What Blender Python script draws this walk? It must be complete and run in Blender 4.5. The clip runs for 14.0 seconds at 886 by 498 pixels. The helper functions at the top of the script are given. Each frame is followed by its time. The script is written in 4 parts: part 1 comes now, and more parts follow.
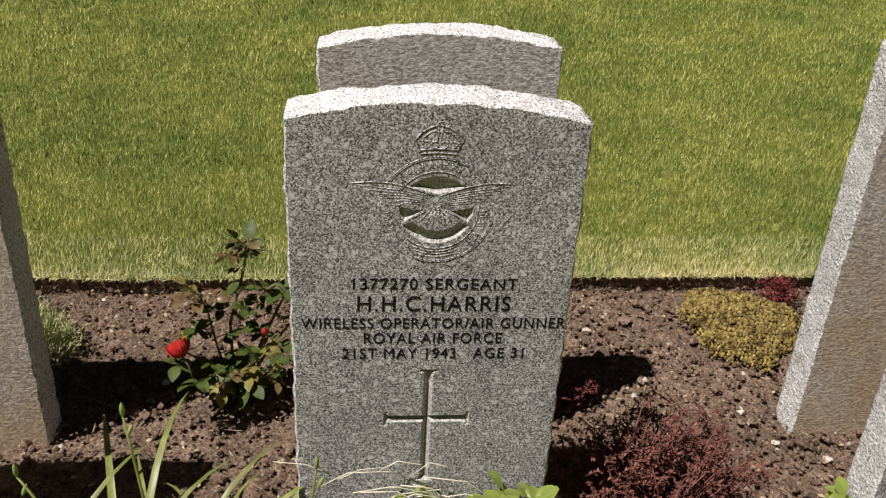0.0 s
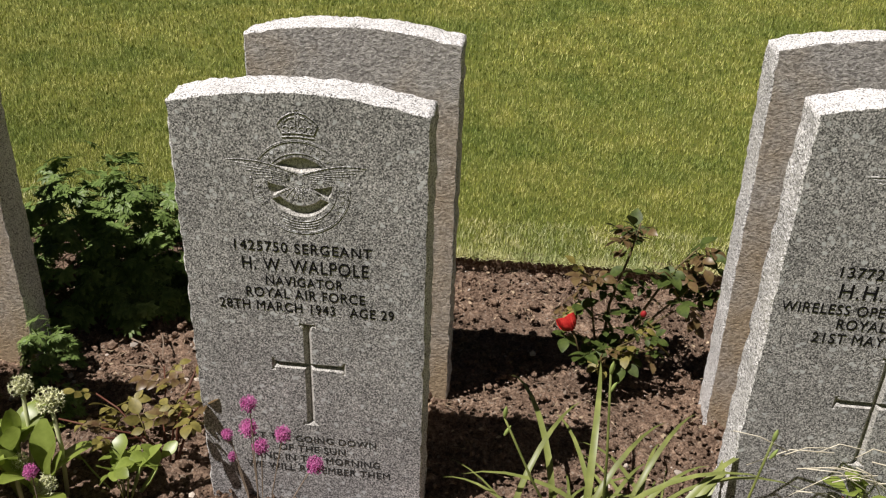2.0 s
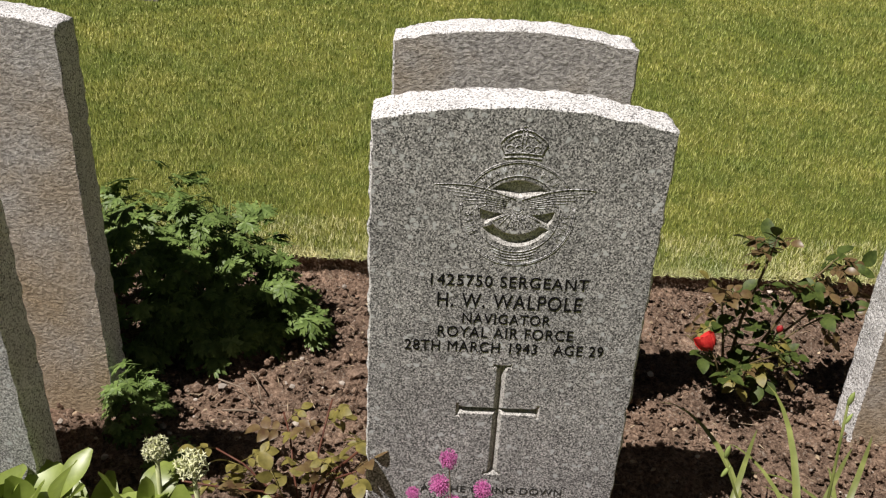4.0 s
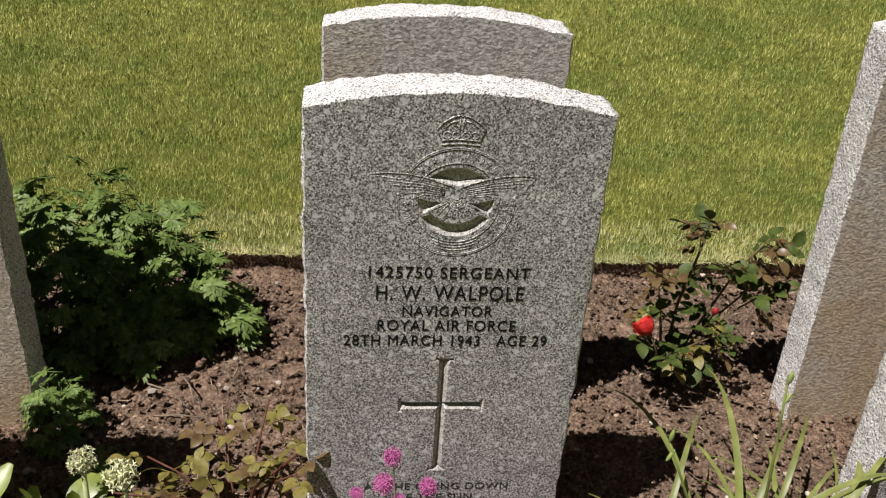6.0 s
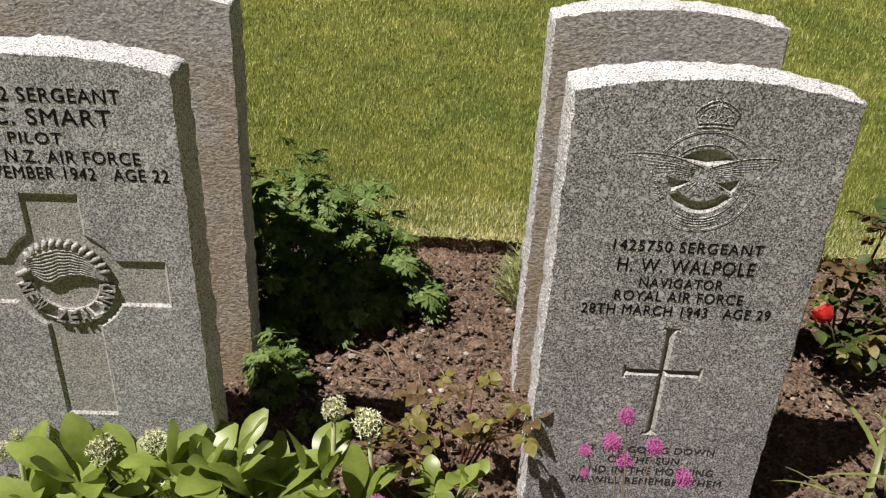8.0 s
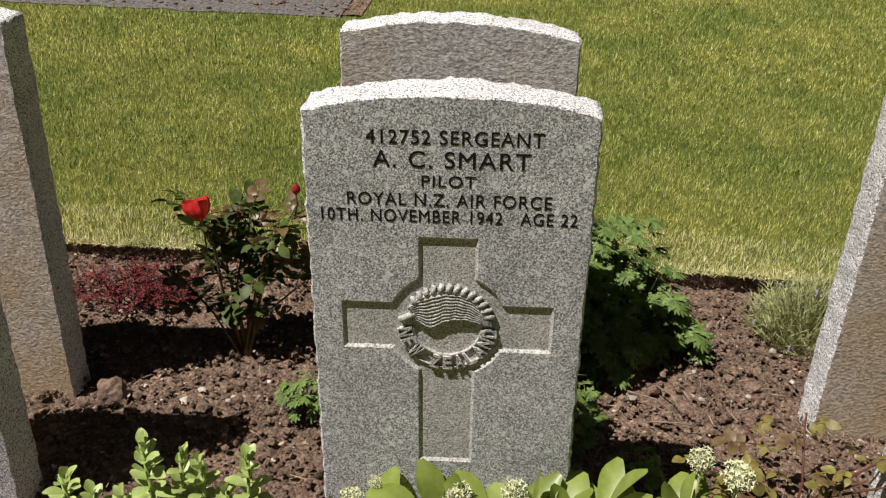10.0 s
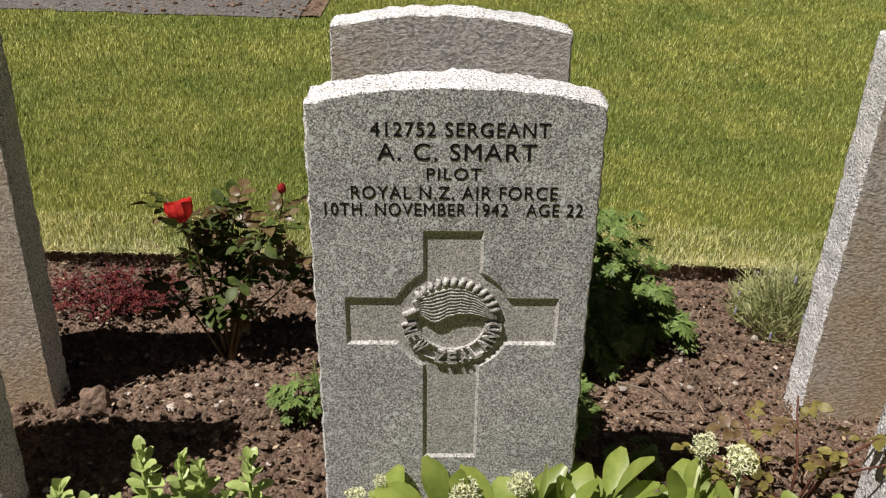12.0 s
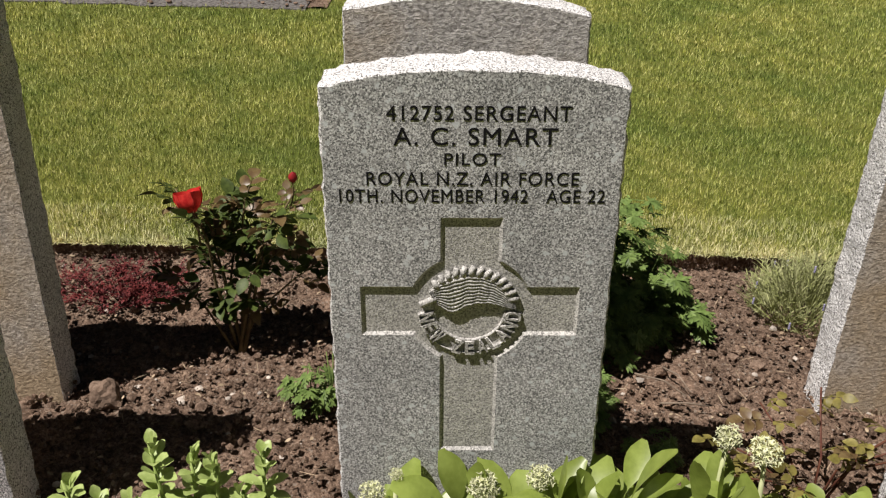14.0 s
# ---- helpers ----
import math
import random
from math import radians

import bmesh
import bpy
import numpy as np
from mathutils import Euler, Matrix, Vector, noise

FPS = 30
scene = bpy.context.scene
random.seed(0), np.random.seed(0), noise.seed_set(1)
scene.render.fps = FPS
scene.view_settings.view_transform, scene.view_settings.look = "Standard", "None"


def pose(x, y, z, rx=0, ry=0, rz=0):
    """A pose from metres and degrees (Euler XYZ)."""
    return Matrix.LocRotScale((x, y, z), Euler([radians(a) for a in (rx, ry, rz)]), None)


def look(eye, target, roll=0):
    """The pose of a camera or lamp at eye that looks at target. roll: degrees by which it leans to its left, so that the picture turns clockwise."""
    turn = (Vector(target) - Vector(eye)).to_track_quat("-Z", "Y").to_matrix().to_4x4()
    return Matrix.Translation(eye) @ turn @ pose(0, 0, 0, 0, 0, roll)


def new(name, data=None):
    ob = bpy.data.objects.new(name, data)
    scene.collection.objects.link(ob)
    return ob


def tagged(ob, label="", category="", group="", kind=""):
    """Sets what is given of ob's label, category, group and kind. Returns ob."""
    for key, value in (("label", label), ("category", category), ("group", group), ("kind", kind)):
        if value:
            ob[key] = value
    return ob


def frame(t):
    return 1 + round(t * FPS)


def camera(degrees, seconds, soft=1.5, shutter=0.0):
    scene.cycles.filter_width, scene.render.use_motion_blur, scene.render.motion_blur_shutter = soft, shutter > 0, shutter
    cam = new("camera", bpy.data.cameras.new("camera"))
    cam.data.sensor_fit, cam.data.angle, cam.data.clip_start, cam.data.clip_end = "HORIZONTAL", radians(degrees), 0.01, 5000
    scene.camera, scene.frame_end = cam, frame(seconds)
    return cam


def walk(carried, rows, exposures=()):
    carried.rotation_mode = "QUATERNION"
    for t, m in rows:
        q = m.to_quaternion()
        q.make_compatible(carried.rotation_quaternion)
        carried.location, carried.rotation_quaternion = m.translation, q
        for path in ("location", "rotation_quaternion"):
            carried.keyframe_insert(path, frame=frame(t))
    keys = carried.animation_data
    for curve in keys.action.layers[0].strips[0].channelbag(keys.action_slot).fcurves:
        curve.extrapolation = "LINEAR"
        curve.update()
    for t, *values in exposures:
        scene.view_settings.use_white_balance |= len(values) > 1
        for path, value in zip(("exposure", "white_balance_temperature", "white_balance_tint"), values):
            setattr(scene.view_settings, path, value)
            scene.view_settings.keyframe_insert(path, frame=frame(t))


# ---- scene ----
cam = camera(54.9, 14.0, 1.2)
PATH = [
    (0, (-0.007, 0.008, 1.127), (0.177, 1.77, 0.199), 3.1),
    (0.5, (-0.002, 0.024, 1.118), (0.181, 1.786, 0.189), 3.2),
    (1, (-0.061, 0.027, 1.105), (0.028, 1.791, 0.168), 3.1),
    (1.5, (-0.323, -0.067, 1.11), (-0.441, 1.693, 0.167), 2.5),
    (2, (-0.495, -0.119, 1.132), (-0.652, 1.641, 0.195), 2.2),
    (2.5, (-0.619, -0.057, 1.112), (-0.801, 1.703, 0.179), 1.8),
    (2.7, (-0.689, 0.006, 1.107), (-0.872, 1.764, 0.172), 2.0),
    (4.8, (-0.941, 0.0, 1.073), (-0.77, 1.765, 0.147), 3.8),
    (5, (-0.937, 0.013, 1.07), (-0.757, 1.775, 0.142), 3.9),
    (5.5, (-0.939, 0.025, 1.072), (-0.747, 1.784, 0.14), 4.0),
    (6, (-0.931, 0.031, 1.069), (-0.732, 1.787, 0.133), 4.0),
    (6.5, (-0.913, 0.036, 1.065), (-0.709, 1.789, 0.124), 4.1),
    (7, (-0.904, 0.041, 1.06), (-0.698, 1.79, 0.113), 4.0),
    (7.5, (-0.956, 0.038, 1.049), (-0.774, 1.782, 0.086), 3.6),
    (8, (-1.181, -0.066, 1.069), (-1.141, 1.695, 0.122), 3.4),
    (8.5, (-1.365, -0.144, 1.101), (-1.422, 1.63, 0.18), 2.8),
    (9, (-1.484, -0.078, 1.086), (-1.577, 1.698, 0.171), 2.3),
    (9.2, (-1.532, -0.025, 1.078), (-1.634, 1.751, 0.164), 2.0),
    (11.3, (-1.761, -0.042, 1.044), (-1.715, 1.749, 0.156), 2.4),
    (11.5, (-1.75, -0.034, 1.042), (-1.701, 1.757, 0.152), 2.3),
    (12, (-1.748, -0.028, 1.04), (-1.696, 1.76, 0.144), 2.3),
    (12.5, (-1.749, -0.035, 1.04), (-1.694, 1.75, 0.139), 2.3),
    (13, (-1.737, -0.028, 1.035), (-1.683, 1.756, 0.132), 2.1),
    (13.5, (-1.733, -0.005, 1.028), (-1.679, 1.777, 0.121), 2.1),
    (14, (-1.763, -0.005, 1.019), (-1.724, 1.776, 0.11), 1.9),
]
walk(cam, [(t, look(eye, target, roll)) for t, eye, target, roll in PATH])

# ---- light ----
SUN_FROM = Vector((-0.445, -0.28, 1.0)).normalized()
world = bpy.data.worlds.new("sky")
scene.world = world
world.use_nodes = True
sky = world.node_tree.nodes.new("ShaderNodeTexSky")
sky.sky_type = "NISHITA"
sky.sun_disc = False
sky.sun_elevation = math.asin(SUN_FROM.z)
sky.sun_rotation = math.atan2(SUN_FROM.x, SUN_FROM.y)
world.node_tree.links.new(sky.outputs["Color"], world.node_tree.nodes["Background"].inputs["Color"])
world.node_tree.nodes["Background"].inputs["Strength"].default_value = 0.006
sun_data = bpy.data.lights.new("sun", "SUN")
sun_data.energy, sun_data.angle, sun_data.color = 5.0, radians(0.55), (1.0, 0.935, 0.895)
sun = new("sun", sun_data)
sun.matrix_world = look(SUN_FROM * 20, (0, 0, 0))
scene.view_settings.exposure = 0.36


# ---- materials ----
def shader(name, rough=0.8, spec=0.3):
    m = bpy.data.materials.new(name)
    m.use_nodes = True
    tree = m.node_tree
    b = tree.nodes["Principled BSDF"]
    b.inputs["Roughness"].default_value = rough
    b.inputs["Specular IOR Level"].default_value = spec
    return m, tree, b


def node(tree, kind, **values):
    n = tree.nodes.new(kind)
    for key, value in values.items():
        n.inputs[key.replace("_", " ")].default_value = value
    return n


def ramp(tree, source, stops):
    n = tree.nodes.new("ShaderNodeValToRGB")
    els = n.color_ramp.elements
    while len(els) < len(stops):
        els.new(0.5)
    for e, (p, c) in zip(els, stops):
        e.position, e.color = p, (*c, 1)
    tree.links.new(source, n.inputs[0])
    return n.outputs[0]


def mix(tree, kind, factor, a, b):
    n = tree.nodes.new("ShaderNodeMix")
    n.data_type, n.blend_type = "RGBA", kind
    for sock, value in ((n.inputs[0], factor), (n.inputs[6], a), (n.inputs[7], b)):
        if isinstance(value, (int, float)):
            sock.default_value = value
        elif isinstance(value, tuple):
            sock.default_value = (*value, 1)
        else:
            tree.links.new(value, sock)
    return n.outputs[2]


def bump(tree, b, source, strength, distance):
    n = node(tree, "ShaderNodeBump", Strength=strength, Distance=distance)
    tree.links.new(source, n.inputs["Height"])
    tree.links.new(n.outputs[0], b.inputs["Normal"])


def coords(tree):
    return tree.nodes.new("ShaderNodeTexCoord").outputs["Object"]


def textured(tree, kind, vec, **values):
    n = node(tree, kind, **values)
    tree.links.new(vec, n.inputs["Vector"])
    return n


def granite(name, dark, mid, light, fleck, rough, relief, warm=None):
    """Speckled granite: mineral grains, larger pale crystals and slow stains."""
    m, tree, b = shader(name, rough, 0.35)
    vec = coords(tree)
    drift = textured(tree, "ShaderNodeTexNoise", vec, Scale=75.0, Detail=2.0)
    warped = mix(tree, "LINEAR_LIGHT", 0.007, vec, drift.outputs["Color"])
    cells = textured(tree, "ShaderNodeTexVoronoi", vec, Scale=560.0)
    clump = textured(tree, "ShaderNodeTexNoise", vec, Scale=330.0, Detail=4.0, Roughness=0.7)
    value = tree.nodes.new("ShaderNodeRGBToBW")
    tree.links.new(mix(tree, "MIX", 0.6, cells.outputs["Color"], clump.outputs["Fac"]), value.inputs[0])
    grain = ramp(tree, value.outputs[0], [(0.375, dark), (0.465, mid), (0.52, mid), (0.615, light)])
    big = textured(tree, "ShaderNodeTexVoronoi", warped, Scale=88.0, Randomness=1.0)
    near = ramp(tree, big.outputs["Distance"], [(0.27, (1, 1, 1)), (0.4, (0, 0, 0))])
    pick = tree.nodes.new("ShaderNodeRGBToBW")
    tree.links.new(big.outputs["Color"], pick.inputs[0])
    chosen = ramp(tree, pick.outputs[0], [(0.72, (0, 0, 0)), (0.80, (1, 1, 1))])
    mask = mix(tree, "MULTIPLY", 1.0, near, chosen)
    soft = mix(tree, "MULTIPLY", 1.0, mask, (0.85, 0.85, 0.85))
    col = mix(tree, "MIX", soft, grain, fleck)
    small = textured(tree, "ShaderNodeTexVoronoi", warped, Scale=170.0)
    hole = ramp(tree, small.outputs["Distance"], [(0.16, (1, 1, 1)), (0.36, (0, 0, 0))])
    pick2 = tree.nodes.new("ShaderNodeRGBToBW")
    tree.links.new(small.outputs["Color"], pick2.inputs[0])
    taken = ramp(tree, pick2.outputs[0], [(0.5, (0, 0, 0)), (0.62, (0.4, 0.4, 0.4))])
    col = mix(tree, "MIX", mix(tree, "MULTIPLY", 1.0, hole, taken), col, dark)
    cloud = textured(tree, "ShaderNodeTexNoise", vec, Scale=9.0, Detail=6.0, Roughness=0.65)
    stain = ramp(tree, cloud.outputs["Fac"], [(0.3, (0.8, 0.8, 0.8)), (0.68, (1.12, 1.11, 1.1))])
    col = mix(tree, "MULTIPLY", 1.0, col, stain)
    if warm:
        patch = textured(tree, "ShaderNodeTexNoise", vec, Scale=4.0, Detail=5.0, Roughness=0.6)
        where = ramp(tree, patch.outputs["Fac"], [(0.5, (0, 0, 0)), (0.75, (0.5, 0.5, 0.5))])
        col = mix(tree, "MIX", where, col, warm)
    tree.links.new(col, b.inputs["Base Color"])
    fine = textured(tree, "ShaderNodeTexNoise", vec, Scale=relief[2] if len(relief) > 2 else 330.0, Detail=4.0, Roughness=0.6)
    bump(tree, b, fine.outputs["Fac"], relief[0], relief[1])
    return m


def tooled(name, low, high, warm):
    """The punched back of a stone: short pick marks with painted relief shading, brown weathering."""
    m, tree, b = shader(name, 0.93, 0.15)
    vec = coords(tree)
    squeeze = tree.nodes.new("ShaderNodeMapping")
    squeeze.inputs["Scale"].default_value = (0.85, 1.0, 1.1)
    tree.links.new(vec, squeeze.inputs["Vector"])
    marks = textured(tree, "ShaderNodeTexNoise", squeeze.outputs[0], Scale=190.0, Detail=5.0, Roughness=0.65)
    col = ramp(tree, marks.outputs["Fac"], [(0.3, low), (0.7, high)])
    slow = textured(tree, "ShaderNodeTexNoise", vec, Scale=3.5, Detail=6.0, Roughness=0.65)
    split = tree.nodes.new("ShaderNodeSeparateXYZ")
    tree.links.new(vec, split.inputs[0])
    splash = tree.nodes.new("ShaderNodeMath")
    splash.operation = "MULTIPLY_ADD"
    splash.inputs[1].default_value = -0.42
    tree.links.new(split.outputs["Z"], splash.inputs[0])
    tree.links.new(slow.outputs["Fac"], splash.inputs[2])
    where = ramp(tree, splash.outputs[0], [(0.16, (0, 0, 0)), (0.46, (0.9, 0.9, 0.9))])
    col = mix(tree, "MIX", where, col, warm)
    # Relief shading painted into the colour: hollows of the marks darker, ridges lighter.
    mark_shade = ramp(tree, marks.outputs["Fac"], [(0.36, (0.68, 0.68, 0.68)), (0.6, (1.14, 1.14, 1.14))])
    col = mix(tree, "MULTIPLY", 1.0, col, mark_shade)
    tree.links.new(col, b.inputs["Base Color"])
    bump(tree, b, marks.outputs["Fac"], 1.0, 0.007)
    return m


def plain(name, a, c, scale=20.0, rough=0.7, spec=0.25, relief=0.0, per_object=0.0, sheer=0.0):
    """Two colours mottled at two scales, with a slight change from piece to piece."""
    m, tree, b = shader(name, rough, spec)
    vec = coords(tree)
    n1 = textured(tree, "ShaderNodeTexNoise", vec, Scale=scale, Detail=5.0, Roughness=0.6)
    col = ramp(tree, n1.outputs["Fac"], [(0.32, a), (0.68, c)])
    if per_object:
        info = tree.nodes.new("ShaderNodeObjectInfo")
        isle = tree.nodes.new("ShaderNodeNewGeometry")
        add = tree.nodes.new("ShaderNodeMath")
        add.operation = "ADD"
        tree.links.new(info.outputs["Random"], add.inputs[0])
        tree.links.new(isle.outputs["Random Per Island"], add.inputs[1])
        shade = ramp(tree, add.outputs[0], [(0.0, (1 - per_object,) * 3), (1.0, (1, 1, 1)), ])
        col = mix(tree, "MULTIPLY", 1.0, col, shade)
    tree.links.new(col, b.inputs["Base Color"])
    if relief:
        bump(tree, b, n1.outputs["Fac"], 0.6, relief)
    if sheer:
        leafy = tree.nodes.new("ShaderNodeBsdfTranslucent")
        tree.links.new(col, leafy.inputs["Color"])
        both = tree.nodes.new("ShaderNodeMixShader")
        both.inputs[0].default_value = sheer
        tree.links.new(b.outputs[0], both.inputs[1])
        tree.links.new(leafy.outputs[0], both.inputs[2])
        tree.links.new(both.outputs[0], tree.nodes["Material Output"].inputs["Surface"])
    return m


def earth(name, tone=1.0):
    m, tree, b = shader(name, 0.96, 0.1)
    vec = coords(tree)
    n1 = textured(tree, "ShaderNodeTexNoise", vec, Scale=130.0, Detail=8.0, Roughness=0.75)
    col = ramp(tree, n1.outputs["Fac"], [(0.36, tuple(k * tone for k in (0.06, 0.04, 0.03))), (0.52, tuple(k * tone for k in (0.19, 0.132, 0.097))), (0.68, tuple(k * tone for k in (0.38, 0.286, 0.217)))])
    n2 = textured(tree, "ShaderNodeTexNoise", vec, Scale=5.0, Detail=5.0, Roughness=0.6)
    slow = ramp(tree, n2.outputs["Fac"], [(0.35, (0.78, 0.77, 0.76)), (0.65, (1.15, 1.12, 1.08))])
    col = mix(tree, "MULTIPLY", 1.0, col, slow)
    n3 = textured(tree, "ShaderNodeTexNoise", vec, Scale=34.0, Detail=4.0, Roughness=0.65)
    patchy = ramp(tree, n3.outputs["Fac"], [(0.34, (0.62, 0.6, 0.58)), (0.52, (1.0, 1.0, 1.0)), (0.68, (1.36, 1.36, 1.34))])
    col = mix(tree, "MULTIPLY", 1.0, col, patchy)
    chip = textured(tree, "ShaderNodeTexVoronoi", vec, Scale=210.0)
    pick = tree.nodes.new("ShaderNodeRGBToBW")
    tree.links.new(chip.outputs["Color"], pick.inputs[0])
    specks = ramp(tree, pick.outputs[0], [(0.8, (0, 0, 0)), (0.86, (0.55, 0.55, 0.55))])
    col = mix(tree, "MIX", specks, col, tuple(k * tone for k in (0.3, 0.25, 0.2)))
    tree.links.new(col, b.inputs["Base Color"])
    bump(tree, b, n1.outputs["Fac"], 1.0, 0.007)
    return m


def turf(name, low, mid, high, blades):
    m, tree, b = shader(name, 0.75, 0.2)
    vec = coords(tree)
    slow = textured(tree, "ShaderNodeTexNoise", vec, Scale=1.6, Detail=4.0, Roughness=0.55)
    patch = textured(tree, "ShaderNodeTexNoise", vec, Scale=13.0, Detail=6.0, Roughness=0.7)
    if blades:
        isle = tree.nodes.new("ShaderNodeNewGeometry")
        source = isle.outputs["Random Per Island"]
    else:
        source = textured(tree, "ShaderNodeTexNoise", vec, Scale=240.0, Detail=6.0, Roughness=0.7).outputs["Fac"]
    col = ramp(tree, source, [(0.12, low), (0.55, mid), (0.95, high)])
    f1 = ramp(tree, slow.outputs["Fac"], [(0.35, (0.7, 0.79, 0.66)), (0.65, (1.12, 1.07, 1.0))])
    f2 = ramp(tree, patch.outputs["Fac"], [(0.3, (0.7, 0.78, 0.66)), (0.58, (1.1, 1.05, 1.03)), (0.75, (1.45, 1.35, 1.6))])
    col = mix(tree, "MULTIPLY", 1.0, mix(tree, "MULTIPLY", 1.0, col, f1), f2)
    tree.links.new(col, b.inputs["Base Color"])
    if not blades:
        bump(tree, b, source, 1.0, 0.01)
    return m


GRANITE_DARK = granite("grey_granite_honed", (0.045, 0.045, 0.047), (0.29, 0.286, 0.288), (0.70, 0.69, 0.69), (0.66, 0.68, 0.70), 0.5, (0.3, 0.0006))
GRANITE_PALE = granite("pale_grey_granite_honed", (0.11, 0.112, 0.115), (0.36, 0.354, 0.358), (0.72, 0.724, 0.73), (0.66, 0.69, 0.71), 0.55, (0.3, 0.0006))
GRANITE_ROUGH = granite("granite_rough_dressed", (0.13, 0.128, 0.126), (0.73, 0.722, 0.71), (0.9, 0.892, 0.88), (0.82, 0.81, 0.8), 0.9, (1.0, 0.0055, 150.0), (0.62, 0.6, 0.55))
GRANITE_CUT = granite("granite_cut_recess", (0.2, 0.196, 0.185), (0.43, 0.42, 0.395), (0.64, 0.625, 0.59), (0.6, 0.59, 0.57), 0.9, (0.6, 0.0015))
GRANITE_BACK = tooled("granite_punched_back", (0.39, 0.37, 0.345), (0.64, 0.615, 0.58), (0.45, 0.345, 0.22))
LETTER = plain("black_letter_paint", (0.006, 0.006, 0.007), (0.018, 0.018, 0.018), 160.0, 0.95, 0.05)
WORN = plain("worn_letter_paint", (0.02, 0.02, 0.02), (0.08, 0.08, 0.078), 140.0, 0.95, 0.05)
SOIL = earth("dry_garden_soil", 1.12)
CRUMB = earth("dry_soil_crumbs", 1.22)
LITTER = plain("dry_plant_litter", (0.2, 0.13, 0.08), (0.52, 0.42, 0.29), 60.0, 0.9, 0.15, 0.0, 0.6)
STONE_CHIP = plain("pale_pebble", (0.36, 0.3, 0.25), (0.64, 0.57, 0.49), 60.0, 0.9, 0.2, 0.002, 0.5)
CLOD = plain("soil_clod", (0.12, 0.08, 0.058), (0.28, 0.2, 0.148), 130.0, 0.97, 0.1, 0.004, 0.4)
LAWN = turf("mown_lawn", (0.08, 0.095, 0.02), (0.18, 0.2, 0.045), (0.3, 0.31, 0.1), False)
BLADE = turf("lawn_blades", (0.085, 0.12, 0.02), (0.305, 0.337, 0.066), (0.57, 0.58, 0.25), True)
STRAW = turf("dry_edge_blades", (0.29, 0.30, 0.12), (0.53, 0.53, 0.27), (0.76, 0.74, 0.50), True)
ASPHALT = plain("grey_path_gravel", (0.05, 0.045, 0.042), (0.22, 0.205, 0.19), 55.0, 0.95, 0.1, 0.02)
ROSE_LEAF = plain("rose_leaf", (0.03, 0.048, 0.012), (0.105, 0.142, 0.032), 60.0, 0.5, 0.22, 0.0, 0.5, 0.2)
ROSE_YOUNG = plain("young_bronze_rose_leaf", (0.09, 0.045, 0.025), (0.2, 0.15, 0.06), 60.0, 0.4, 0.45, 0.0, 0.5, 0.2)
ROSE_PALE = plain("yellowing_rose_leaf", (0.13, 0.115, 0.03), (0.33, 0.28, 0.075), 50.0, 0.5, 0.35, 0.0, 0.45, 0.25)
CANE = plain("rose_cane", (0.09, 0.06, 0.03), (0.16, 0.13, 0.06), 70.0, 0.6)
RED_CANE = plain("red_cane", (0.08, 0.025, 0.018), (0.14, 0.06, 0.035), 70.0, 0.55)
PETAL = plain("scarlet_petal", (0.5, 0.012, 0.016), (0.85, 0.07, 0.055), 70.0, 0.55, 0.25, 0.0, 0.55, 0.15)
BUD = plain("dark_red_bud", (0.22, 0.012, 0.016), (0.4, 0.03, 0.03), 70.0, 0.5)
FEATHER = plain("cut_green_leaf", (0.075, 0.13, 0.03), (0.27, 0.37, 0.11), 40.0, 0.46, 0.25, 0.0, 0.5, 0.2)
PADDLE = plain("broad_green_leaf", (0.2, 0.26, 0.045), (0.38, 0.47, 0.11), 22.0, 0.36, 0.5, 0.0, 0.5, 0.38)
SUCCULENT = plain("fleshy_green_leaf", (0.25, 0.34, 0.08), (0.47, 0.56, 0.21), 50.0, 0.45, 0.4, 0.0, 0.35, 0.2)
STRAP = plain("strap_leaf", (0.1, 0.125, 0.03), (0.27, 0.3, 0.09), 14.0, 0.42, 0.4, 0.0, 0.55, 0.15)
DRY = plain("dry_stalk", (0.45, 0.4, 0.29), (0.68, 0.64, 0.52), 40.0, 0.85)
TWIG = plain("brown_twig", (0.15, 0.115, 0.085), (0.3, 0.235, 0.175), 60.0, 0.9)
HEATHER = plain("russet_twig", (0.1, 0.036, 0.03), (0.26, 0.105, 0.08), 40.0, 0.7, 0.25, 0.0, 0.5)
CRIMSON = plain("crimson_leaf", (0.055, 0.011, 0.013), (0.23, 0.042, 0.038), 50.0, 0.6, 0.25, 0.0, 0.5)
LAVENDER = plain("grey_green_needle", (0.26, 0.29, 0.09), (0.52, 0.53, 0.28), 30.0, 0.8, 0.2, 0.0, 0.5)
LAVENDER_TIP = plain("lavender_spike", (0.2, 0.19, 0.32), (0.4, 0.38, 0.5), 60.0, 0.8)
CUSHION = plain("yellow_stonecrop", (0.16, 0.1, 0.032), (0.48, 0.37, 0.12), 40.0, 0.8, 0.2, 0.0, 0.85)
FLORET = plain("cream_green_floret", (0.5, 0.52, 0.27), (0.82, 0.82, 0.6), 90.0, 0.7, 0.2, 0.0, 0.45)
PALE_STALK = plain("pale_flower_stalk", (0.42, 0.46, 0.22), (0.58, 0.6, 0.36), 30.0, 0.6)
PINK = plain("pink_floret", (0.5, 0.1, 0.33), (0.78, 0.3, 0.58), 120.0, 0.65, 0.2, 0.0, 0.5, 0.2)


